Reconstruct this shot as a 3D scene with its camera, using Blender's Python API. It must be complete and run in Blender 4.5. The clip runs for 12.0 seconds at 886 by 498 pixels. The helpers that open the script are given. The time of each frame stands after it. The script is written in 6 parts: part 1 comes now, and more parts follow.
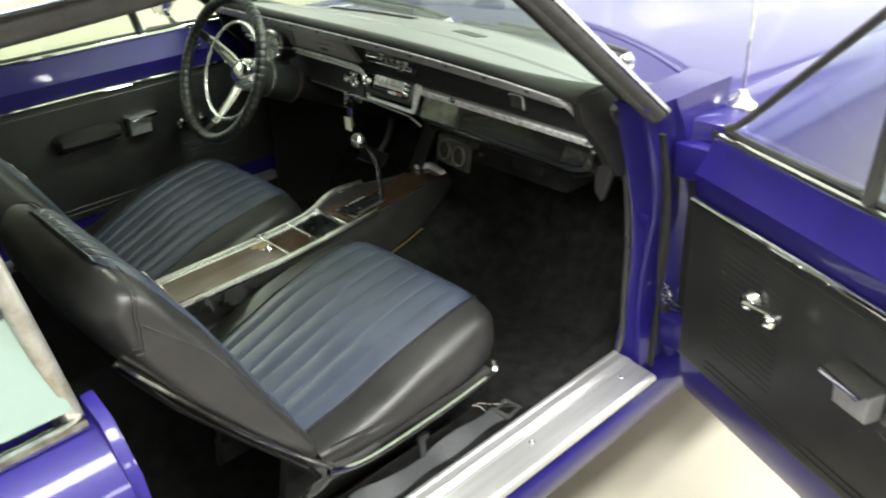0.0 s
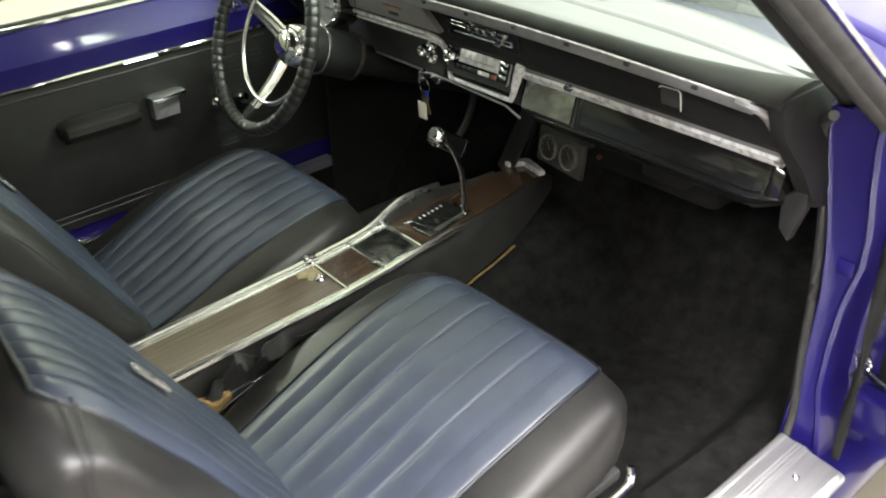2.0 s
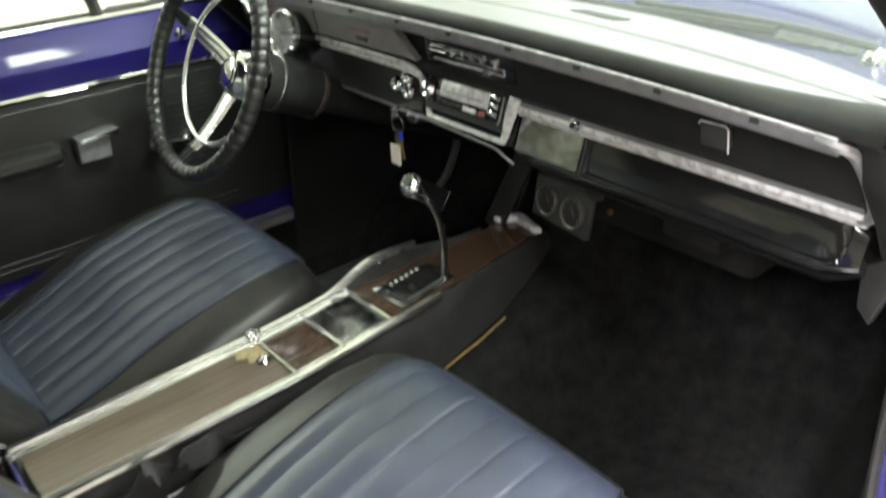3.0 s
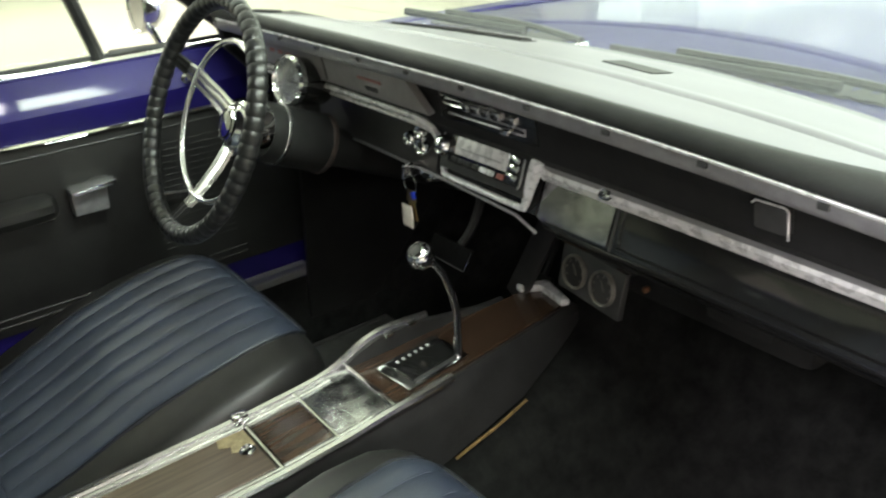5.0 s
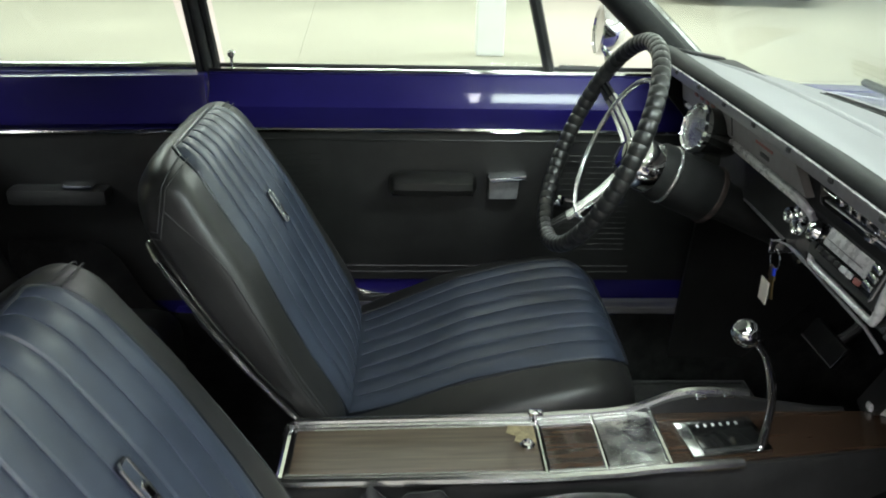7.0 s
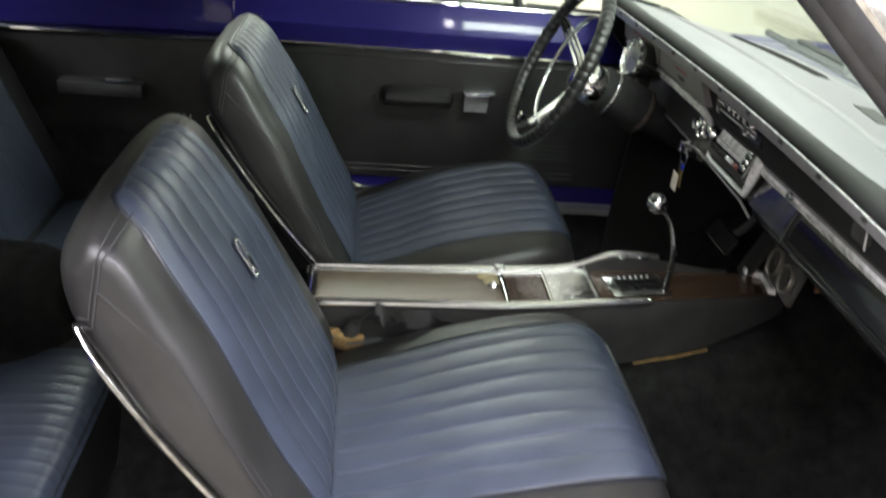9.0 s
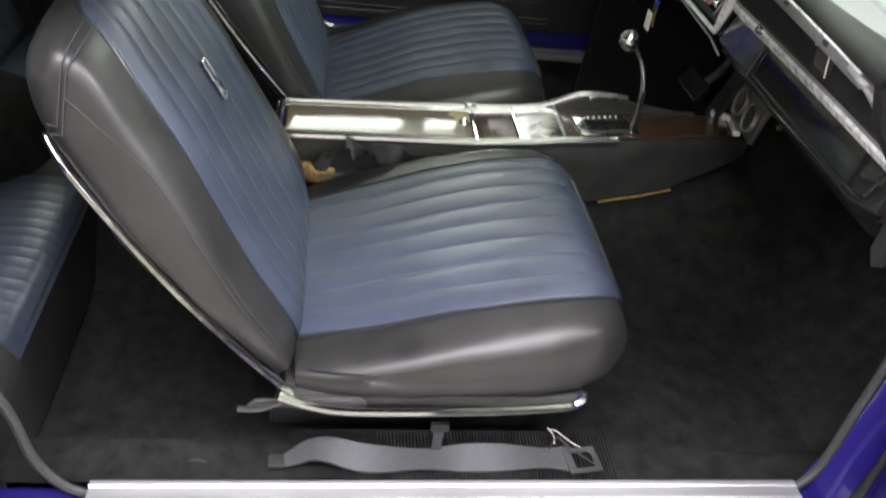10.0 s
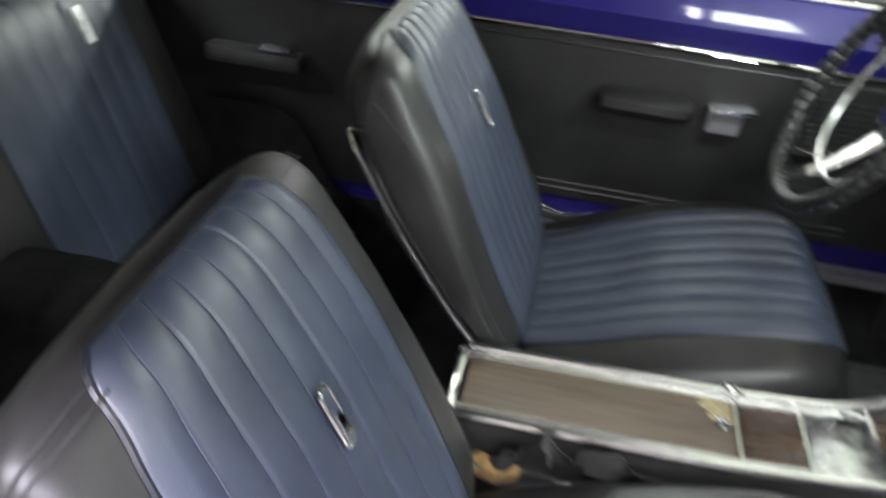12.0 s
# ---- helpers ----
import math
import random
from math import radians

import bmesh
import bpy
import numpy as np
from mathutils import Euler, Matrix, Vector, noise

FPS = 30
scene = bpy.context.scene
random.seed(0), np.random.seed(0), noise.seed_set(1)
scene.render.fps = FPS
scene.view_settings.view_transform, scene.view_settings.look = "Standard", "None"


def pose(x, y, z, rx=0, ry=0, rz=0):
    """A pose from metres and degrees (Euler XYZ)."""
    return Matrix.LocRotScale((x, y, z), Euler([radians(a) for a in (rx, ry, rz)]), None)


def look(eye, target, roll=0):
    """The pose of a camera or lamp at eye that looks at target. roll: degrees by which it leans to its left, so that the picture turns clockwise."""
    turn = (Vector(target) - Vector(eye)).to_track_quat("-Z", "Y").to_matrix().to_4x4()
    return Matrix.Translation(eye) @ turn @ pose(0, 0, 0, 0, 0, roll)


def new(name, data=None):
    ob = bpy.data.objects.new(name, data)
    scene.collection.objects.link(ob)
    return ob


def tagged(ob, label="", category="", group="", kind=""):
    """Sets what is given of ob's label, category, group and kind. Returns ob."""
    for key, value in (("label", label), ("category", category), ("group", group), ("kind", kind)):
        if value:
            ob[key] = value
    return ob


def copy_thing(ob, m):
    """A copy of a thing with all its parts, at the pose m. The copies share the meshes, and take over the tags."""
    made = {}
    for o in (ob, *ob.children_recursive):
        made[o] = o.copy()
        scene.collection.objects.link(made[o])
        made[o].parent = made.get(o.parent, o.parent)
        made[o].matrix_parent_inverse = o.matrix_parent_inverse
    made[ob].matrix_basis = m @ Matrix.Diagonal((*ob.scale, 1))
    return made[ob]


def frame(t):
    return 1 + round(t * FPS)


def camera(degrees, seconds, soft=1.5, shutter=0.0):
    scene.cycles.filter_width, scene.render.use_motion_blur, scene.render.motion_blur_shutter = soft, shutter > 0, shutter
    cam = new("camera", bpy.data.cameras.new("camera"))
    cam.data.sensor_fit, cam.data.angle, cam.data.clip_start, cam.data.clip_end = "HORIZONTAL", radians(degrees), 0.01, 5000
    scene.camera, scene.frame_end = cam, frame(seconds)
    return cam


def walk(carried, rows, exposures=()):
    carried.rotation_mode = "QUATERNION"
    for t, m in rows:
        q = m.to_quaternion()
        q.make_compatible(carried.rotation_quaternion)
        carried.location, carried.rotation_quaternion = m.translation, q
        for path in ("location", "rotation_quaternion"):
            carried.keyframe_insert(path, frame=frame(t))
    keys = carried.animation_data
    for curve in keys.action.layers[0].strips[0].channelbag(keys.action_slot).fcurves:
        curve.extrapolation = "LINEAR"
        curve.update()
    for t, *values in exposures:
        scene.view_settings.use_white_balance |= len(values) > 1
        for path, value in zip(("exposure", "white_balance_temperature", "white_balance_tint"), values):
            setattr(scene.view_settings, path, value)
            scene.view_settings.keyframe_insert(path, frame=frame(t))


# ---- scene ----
cam = camera(56.5, 12.0, soft=1.9, shutter=0.5)
PATH = [
    (0, (1.549, -0.555, 1.433), (0.234, 0.615, 0.483), -3.1),
    (0.5, (1.434, -0.509, 1.443), (0.072, 0.581, 0.464), -3.7),
    (1, (1.311, -0.472, 1.433), (-0.009, 0.649, 0.433), -2.9),
    (1.5, (1.231, -0.419, 1.42), (-0.102, 0.653, 0.384), -3.5),
    (2, (1.129, -0.288, 1.348), (-0.232, 0.733, 0.296), -4.5),
    (2.5, (1.003, -0.161, 1.264), (-0.366, 0.868, 0.231), -3.0),
    (3, (0.928, -0.12, 1.223), (-0.452, 0.979, 0.28), -3.2),
    (3.2, (0.908, -0.106, 1.215), (-0.507, 1.016, 0.355), -3.4),
    (4.8, (0.849, -0.006, 1.209), (-0.601, 1.088, 0.373), -3.5),
    (5, (0.834, 0.005, 1.205), (-0.633, 1.056, 0.343), -3.4),
    (5.5, (0.819, 0.026, 1.213), (-0.729, 0.931, 0.327), -1.8),
    (6, (0.811, 0.126, 1.215), (-0.951, 0.611, 0.404), 1.2),
    (6.5, (0.871, 0.121, 1.253), (-0.945, 0.272, 0.43), 1.3),
    (6.7, (0.896, 0.129, 1.251), (-0.929, 0.199, 0.434), 0.7),
    (8.3, (1.2, 0.034, 1.306), (-0.623, 0.189, 0.5), 4.4),
    (8.5, (1.25, 0.026, 1.313), (-0.569, 0.184, 0.497), 4.7),
    (9, (1.324, 0.019, 1.293), (-0.441, 0.235, 0.378), 5.9),
    (9.5, (1.366, 0.027, 1.265), (-0.318, 0.283, 0.217), 6.3),
    (10, (1.374, 0.028, 1.259), (-0.212, 0.318, 0.077), 8.5),
    (10.5, (1.354, 0.032, 1.253), (-0.166, 0.326, -0.013), 9.0),
    (11, (1.235, 0.051, 1.263), (-0.338, 0.243, 0.043), 6.9),
    (11.5, (1.018, 0.071, 1.263), (-0.636, 0.103, 0.138), 6.5),
    (11.8, (0.896, 0.052, 1.252), (-0.778, -0.051, 0.163), 5.3),
    (12, (0.82, 0.014, 1.24), (-0.86, -0.209, 0.171), 6.6),
]
walk(cam, [(t, look(eye, target, roll)) for t, eye, target, roll in PATH], [
    (0, 0.62, 6750, 6), (0.5, 0.77, 6800, 6), (1.0, 0.92, 6850, 10), (1.5, 1.0, 6850, 12), (2.5, 1.0, 6700, 13), (3.1, 1.15, 6650, 14), (4.8, 0.82, 6600, 13), (5.5, 0.78, 6550, 14), (6.0, 0.62, 6200, 16), (6.5, 0.50, 6100, 14),
    (8.5, 0.53, 6280, 18), (9.5, 0.84, 6450, 18), (10.0, 0.80, 6450, 18), (10.5, 0.60, 6450, 18), (11.0, 0.77, 6350, 19), (12.0, 1.08, 6200, 25)])

# ---------- world and large lights ----------
world = bpy.data.worlds.new("showroom_world")
scene.world = world
world.use_nodes = True
world.node_tree.nodes["Background"].inputs[0].default_value = (0.80, 0.84, 0.80, 1)
world.node_tree.nodes["Background"].inputs[1].default_value = 0.25


def tube_light(x, y, z, sx, sy, power, tint):
    lamp = bpy.data.lights.new("ceiling_tubes", "AREA")
    lamp.shape, lamp.size, lamp.size_y, lamp.energy = "RECTANGLE", sx, sy, power
    lamp.color = tint
    ob = new("ceiling_tubes", lamp)
    ob.matrix_world = pose(x, y, z, 0, 0, 0)


WARM, COOL = (1.0, 0.99, 0.97), (0.96, 0.965, 1.0)
for lx, power, tint in ((-7.0, 205, WARM), (-2.6, 16, WARM), (2.15, 220, COOL), (6.0, 115, WARM)):
    for ly in (-4.2, 0.0, 4.2):
        tube_light(lx, ly, 4.1, 0.8, 2.8, power * (1.4 if ly > 0 else 1.0), tint)


# daylight through the long front window of the showroom
day = bpy.data.lights.new("window_daylight", "AREA")
day.shape, day.size, day.size_y, day.energy, day.color = "RECTANGLE", 15.0, 3.1, 270, (0.97, 0.99, 1.0)
day_ob = new("window_daylight", day)
day_ob.matrix_world = pose(0, 8.86, 2.25, -90, 0, 0)


# ---------- materials ----------
def material(name, colour, rough=0.5, metal=0.0, vary=0.0, scale=20.0, bump=0.0, bump_scale=200.0, coat=0.0, spec=0.5, rough_vary=0.0, second=None):
    m = bpy.data.materials.new(name)
    m.use_nodes = True
    nt = m.node_tree
    b = nt.nodes["Principled BSDF"]
    b.inputs["Base Color"].default_value = (*colour, 1)
    b.inputs["Roughness"].default_value = rough
    b.inputs["Metallic"].default_value = metal
    b.inputs["Specular IOR Level"].default_value = spec
    b.inputs["Coat Weight"].default_value = coat
    b.inputs["Coat Roughness"].default_value = 0.07
    co = nt.nodes.new("ShaderNodeTexCoord")
    if vary or rough_vary or second:
        n = nt.nodes.new("ShaderNodeTexNoise")
        n.inputs["Scale"].default_value, n.inputs["Detail"].default_value, n.inputs["Roughness"].default_value = scale, 8, 0.65
        nt.links.new(co.outputs["Object"], n.inputs["Vector"])
        if vary or second:
            mix = nt.nodes.new("ShaderNodeMix")
            mix.data_type = "RGBA"
            lo = second or tuple(c * (1 - vary) for c in colour)
            hi = colour if second else tuple(min(1, c * (1 + vary)) for c in colour)
            mix.inputs[6].default_value, mix.inputs[7].default_value = (*lo, 1), (*hi, 1)
            ramp = nt.nodes.new("ShaderNodeMapRange")
            ramp.inputs["From Min"].default_value, ramp.inputs["From Max"].default_value = 0.32, 0.68
            nt.links.new(n.outputs[0], ramp.inputs["Value"])
            nt.links.new(ramp.outputs[0], mix.inputs[0])
            nt.links.new(mix.outputs[2], b.inputs["Base Color"])
        if rough_vary:
            r = nt.nodes.new("ShaderNodeMapRange")
            r.inputs["To Min"].default_value, r.inputs["To Max"].default_value = max(0, rough - rough_vary), rough + rough_vary
            nt.links.new(n.outputs[0], r.inputs["Value"])
            nt.links.new(r.outputs[0], b.inputs["Roughness"])
    if bump:
        n2 = nt.nodes.new("ShaderNodeTexNoise")
        n2.inputs["Scale"].default_value, n2.inputs["Detail"].default_value = bump_scale, 5
        nt.links.new(co.outputs["Object"], n2.inputs["Vector"])
        bp = nt.nodes.new("ShaderNodeBump")
        bp.inputs["Strength"].default_value, bp.inputs["Distance"].default_value = bump, 0.002
        nt.links.new(n2.outputs[0], bp.inputs["Height"])
        nt.links.new(bp.outputs[0], b.inputs["Normal"])
    return m


def streaked(name, light, dark, scale, rough, along=(1, 0.04, 1), metal=0.0, coat=0.0, rough_vary=0.0):
    """Grain drawn out along one axis: wood film, brushed metal."""
    m = material(name, light, rough, metal, coat=coat)
    nt = m.node_tree
    b = nt.nodes["Principled BSDF"]
    co, mp = nt.nodes.new("ShaderNodeTexCoord"), nt.nodes.new("ShaderNodeMapping")
    mp.inputs["Scale"].default_value = along
    n = nt.nodes.new("ShaderNodeTexNoise")
    n.inputs["Scale"].default_value, n.inputs["Detail"].default_value = scale, 8
    mix = nt.nodes.new("ShaderNodeMix")
    mix.data_type = "RGBA"
    mix.inputs[6].default_value, mix.inputs[7].default_value = (*dark, 1), (*light, 1)
    r = nt.nodes.new("ShaderNodeMapRange")
    r.inputs["From Min"].default_value, r.inputs["From Max"].default_value = 0.3, 0.7
    nt.links.new(co.outputs["Object"], mp.inputs[0])
    nt.links.new(mp.outputs[0], n.inputs["Vector"])
    nt.links.new(n.outputs[0], r.inputs["Value"])
    nt.links.new(r.outputs[0], mix.inputs[0])
    nt.links.new(mix.outputs[2], b.inputs["Base Color"])
    if rough_vary:
        q = nt.nodes.new("ShaderNodeMapRange")
        q.inputs["To Min"].default_value, q.inputs["To Max"].default_value = max(0.02, rough - rough_vary), rough + rough_vary
        nt.links.new(n.outputs[0], q.inputs["Value"])
        nt.links.new(q.outputs[0], b.inputs["Roughness"])
    return m


def glass_material(name, tint=(1, 1, 1), rough=0.0):
    m = bpy.data.materials.new(name)
    m.use_nodes = True
    nt = m.node_tree
    nt.nodes.clear()
    out = nt.nodes.new("ShaderNodeOutputMaterial")
    tr, gl, mx, lw, pw, ad = (nt.nodes.new("ShaderNode" + k) for k in ("BsdfTransparent", "BsdfGlossy", "MixShader", "LayerWeight", "Math", "MapRange"))
    tr.inputs[0].default_value = (*tint, 1)
    gl.inputs["Roughness"].default_value = rough
    pw.operation, pw.inputs[1].default_value = "POWER", 4.5
    ad.inputs["To Min"].default_value, ad.inputs["To Max"].default_value = 0.03, 0.75
    nt.links.new(lw.outputs["Facing"], pw.inputs[0])
    nt.links.new(pw.outputs[0], ad.inputs["Value"])
    nt.links.new(ad.outputs[0], mx.inputs[0])
    nt.links.new(tr.outputs[0], mx.inputs[1])
    nt.links.new(gl.outputs[0], mx.inputs[2])
    nt.links.new(mx.outputs[0], out.inputs[0])
    return m


BLACK_VINYL = material("black_vinyl", (0.0215, 0.021, 0.0205), 0.40, vary=0.35, scale=9, bump=0.12, bump_scale=420, rough_vary=0.08)
BLUE_VINYL = material("blue_vinyl", (0.037, 0.047, 0.073), 0.41, spec=0.85, vary=0.22, scale=11, bump=0.12, bump_scale=420, rough_vary=0.08)
THREAD = material("grey_thread", (0.032, 0.032, 0.033), 0.6, vary=0.3, scale=400)
DULL_SILVER = material("dull_silver_trim", (0.31, 0.308, 0.315), 0.34, 0.40, vary=0.15, scale=60, rough_vary=0.1)
FRAME_CHROME = material("weathered_chrome", (0.50, 0.49, 0.47), 0.34, 0.75, scale=38, rough_vary=0.2, second=(0.30, 0.28, 0.22))
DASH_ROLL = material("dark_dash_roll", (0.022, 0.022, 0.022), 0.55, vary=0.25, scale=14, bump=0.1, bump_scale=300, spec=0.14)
RUST = material("rusty_steel", (0.10, 0.070, 0.062), 0.5, 0.5, vary=0.5, scale=70, second=(0.03, 0.027, 0.026))
MAT_RUBBER = material("mat_rubber", (0.075, 0.074, 0.070), 0.5, vary=0.3, scale=25, bump=0.2, bump_scale=120)
RIM_COVER = material("rim_cover", (0.016, 0.016, 0.016), 0.32, vary=0.3, scale=50, bump=0.2, bump_scale=260)
STITCH = material("blue_grey_thread", (0.055, 0.064, 0.098), 0.55, vary=0.2, scale=300)
PIPING = material("piping_vinyl", (0.012, 0.014, 0.02), 0.35)
CHROME = material("chrome", (0.86, 0.87, 0.88), 0.07, 1.0, vary=0.06, scale=30, rough_vary=0.05)
WORN_CHROME = material("worn_chrome", (0.76, 0.76, 0.75), 0.16, 1.0, scale=55, rough_vary=0.14, second=(0.32, 0.31, 0.29))
ALUMINIUM = streaked("sill_aluminium", (0.64, 0.64, 0.645), (0.47, 0.47, 0.475), 60, 0.40, (1, 0.05, 1), 0.75, rough_vary=0.10)
SILVER = material("silver_trim", (0.84, 0.84, 0.845), 0.28, 0.15, vary=0.15, scale=60, rough_vary=0.1)
PAINT = material("blue_paint", (0.015, 0.010, 0.125), 0.42, 0.05, vary=0.12, scale=6, bump=0.05, bump_scale=24, coat=0.5, spec=0.25)
BLACK_PAINT = material("gloss_black", (0.013, 0.013, 0.013), 0.10, vary=0.3, scale=7, coat=0.8, rough_vary=0.04)
BLACK_PLASTIC = material("black_plastic", (0.042, 0.042, 0.041), 0.42, vary=0.3, scale=18, bump=0.1, bump_scale=300)
PANEL_VINYL = material("door_vinyl", (0.017, 0.017, 0.0165), 0.42, vary=0.3, scale=14, bump=0.15, bump_scale=380)
# pale base colour stands in for the bright reflection on the dashboard top
DASH_PAD = material("sheen_dash_pad", (0.170, 0.166, 0.180), 0.45, vary=0.10, scale=5, bump=0.10, bump_scale=260, rough_vary=0.08)
CARPET = material("black_carpet", (0.0140, 0.0140, 0.0135), 0.95, vary=0.55, scale=26, bump=0.9, bump_scale=900, spec=0.15)
RUBBER = material("rubber", (0.034, 0.034, 0.034), 0.6, vary=0.3, scale=40, bump=0.1)
GREY_STRAP = streaked("grey_webbing", (0.055, 0.057, 0.059), (0.036, 0.038, 0.040), 500, 0.6, (1, 0.2, 1))
WOOD = streaked("walnut_film", (0.072, 0.042, 0.027), (0.028, 0.016, 0.011), 130, 0.24, (1, 0.05, 1), coat=0.6)
FADED_WOOD = streaked("faded_walnut_film", (0.125, 0.088, 0.060), (0.060, 0.040, 0.027), 130, 0.34, (1, 0.05, 1), coat=0.55)
CONSOLE_GREY = material("console_side", (0.024, 0.023, 0.023), 0.48, vary=0.3, scale=20, bump=0.15, bump_scale=260)
FOAM = material("yellow_foam", (0.21, 0.13, 0.05), 0.9, vary=0.4, scale=60, bump=0.6, bump_scale=200)
CLUSTER = material("instrument_face", (0.27, 0.26, 0.255), 0.35, vary=0.12, scale=30)
RED_MARK = material("red_marking", (0.36, 0.13, 0.11), 0.5)
WHITE_MARK = material("white_marking", (0.7, 0.7, 0.68), 0.5)
DARK_MARK = material("dark_marking", (0.04, 0.04, 0.04), 0.5)
GAUGE_FACE = material("gauge_face", (0.03, 0.028, 0.025), 0.3)
WORN_BEZEL = material("dull_bezel", (0.24, 0.225, 0.20), 0.32, 0.6, vary=0.3, scale=60)
WORN_FILM = material("yellowed_film", (0.40, 0.33, 0.19), 0.5, vary=0.35, scale=90)
BRASS = material("brass_key", (0.45, 0.33, 0.14), 0.3, 1.0, vary=0.2, scale=90)
BLUE_TAG = material("blue_key_head", (0.02, 0.05, 0.55), 0.4)
PAPER = material("pale_paper", (0.185, 0.25, 0.22), 0.7, vary=0.05, scale=8)
TAG_PAPER = material("tag_paper", (0.72, 0.66, 0.58), 0.6, vary=0.08, scale=60)
CONCRETE = material("cream_concrete", (0.375, 0.350, 0.285), 0.42, vary=0.10, scale=0.9, bump=0.05, bump_scale=40, rough_vary=0.12)
JOINT = material("floor_joint", (0.30, 0.28, 0.23), 0.8)
WALL = material("cream_wall", (0.78, 0.77, 0.70), 0.8, vary=0.05, scale=1.5)
CEILING = material("pale_ceiling", (0.84, 0.85, 0.83), 0.9, vary=0.05, scale=2)
WHITE_PAINT = material("white_paint", (0.80, 0.80, 0.77), 0.5, vary=0.04, scale=5)
GLASS = glass_material("window_glass", (0.90, 0.97, 0.93))
TINTED = glass_material("green_tinted_glass", (0.905, 0.98, 0.905))
GREY_PAINT = material("grey_paint", (0.20, 0.21, 0.22), 0.3, 0.3, coat=1.0)
MIRROR_PLATE = material("tarnished_plate", (0.62, 0.63, 0.64), 0.12, 0.9, vary=0.3, scale=24, rough_vary=0.12, second=(0.15, 0.16, 0.16))
TACH_DIAL = material("tachometer_dial", (0.55, 0.55, 0.54), 0.22, 0.8, vary=0.25, scale=30)
LID_CHROME = material("old_bright_chrome", (0.64, 0.65, 0.655), 0.15, 1.0, vary=0.35, scale=45, rough_vary=0.08, bump=0.25, bump_scale=38)
SATIN = material("satin_chrome", (0.86, 0.86, 0.85), 0.24, 1.0, vary=0.05, scale=40)
CHANNEL = material("satin_channel", (0.60, 0.595, 0.59), 0.22, 0.85, vary=0.12, scale=40, rough_vary=0.08)
TYRE = material("tyre", (0.02, 0.02, 0.02), 0.75, vary=0.2, scale=30)


# ---------- mesh tools ----------
def part(name, bm, mat, parent=None, label="", smooth=True):
    bmesh.ops.remove_doubles(bm, verts=bm.verts, dist=1e-6)
    bmesh.ops.recalc_face_normals(bm, faces=bm.faces)
    me = bpy.data.meshes.new(name)
    bm.to_mesh(me)
    bm.free()
    for p in me.polygons:
        p.use_smooth = smooth
    if smooth:
        me.set_sharp_from_angle(angle=radians(38))
    me.materials.append(mat)
    ob = new(name, me)
    if parent:
        ob.parent = parent
    if label:
        tagged(ob, label)
    return ob


def thing(name, label, category, group="", kind="", m=None):
    ob = new(name)
    ob.empty_display_size = 0.05
    if m is not None:
        ob.matrix_world = m
    return tagged(ob, label, category, group, kind)


def box(c, s, bevel=0.0, bm=None, m=None, seg=2):
    bm = bm or bmesh.new()
    t = Matrix.Translation(c) @ Matrix.Diagonal((*s, 1))
    geo = bmesh.ops.create_cube(bm, size=1, matrix=(m @ t) if m is not None else t)
    if bevel:
        es = {e for v in geo["verts"] for e in v.link_edges}
        bmesh.ops.bevel(bm, geom=list(es), offset=bevel, segments=seg, profile=0.6, affect="EDGES")
    return bm


def loft(rings, caps=True, bm=None, closed=True):
    bm = bm or bmesh.new()
    vs = [[bm.verts.new(p) for p in r] for r in rings]
    n = len(vs[0])
    for a, b in zip(vs, vs[1:]):
        for i in range(n if closed else n - 1):
            j = (i + 1) % n
            bm.faces.new((a[i], a[j], b[j], b[i]))
    if caps and closed:
        bm.faces.new(list(reversed(vs[0])))
        bm.faces.new(vs[-1])
    return bm


def smooth_path(pts, per=6):
    """Catmull-Rom through the points."""
    p = [Vector(q) for q in pts]
    p = [2 * p[0] - p[1]] + p + [2 * p[-1] - p[-2]]
    out = []
    for i in range(1, len(p) - 2):
        for k in range(per):
            t = k / per
            a, b, c, d = p[i - 1], p[i], p[i + 1], p[i + 2]
            out.append(0.5 * ((2 * b) + (c - a) * t + (2 * a - 5 * b + 4 * c - d) * t * t + (3 * b - a - 3 * c + d) * t ** 3))
    out.append(p[-2])
    return out


def tube(pts, r, n=10, closed=False, bm=None, flat=1.0, up=(0, 0, 1)):
    """A tube along pts; r a number or one for each point; flat squeezes it along the third axis."""
    pts = [Vector(p) for p in pts]
    rs = r if isinstance(r, (list, tuple)) else [r] * len(pts)
    rings = []
    up = Vector(up)
    for i, p in enumerate(pts):
        a = pts[i - 1] if (i or closed) else p
        b = pts[(i + 1) % len(pts)] if (i < len(pts) - 1 or closed) else p
        d = (b - a).normalized()
        s = d.cross(up)
        if s.length < 1e-4:
            s = d.cross(Vector((1, 0, 0)))
        s.normalize()
        w = s.cross(d).normalized()
        rings.append([p + rs[i] * (s * math.cos(q) + w * flat * math.sin(q)) for q in (2 * math.pi * k / n for k in range(n))])
    if closed:
        rings.append(rings[0])
    return loft(rings, not closed, bm)


def lathe(profile, n=24, m=None, bm=None):
    """profile: (radius, height) pairs turned about z."""
    rings = [[Vector((max(r, 1e-5) * math.cos(a), max(r, 1e-5) * math.sin(a), h)) for a in (2 * math.pi * k / n for k in range(n))] for r, h in profile]
    if m is not None:
        rings = [[m @ p for p in r] for r in rings]
    return loft(rings, True, bm)


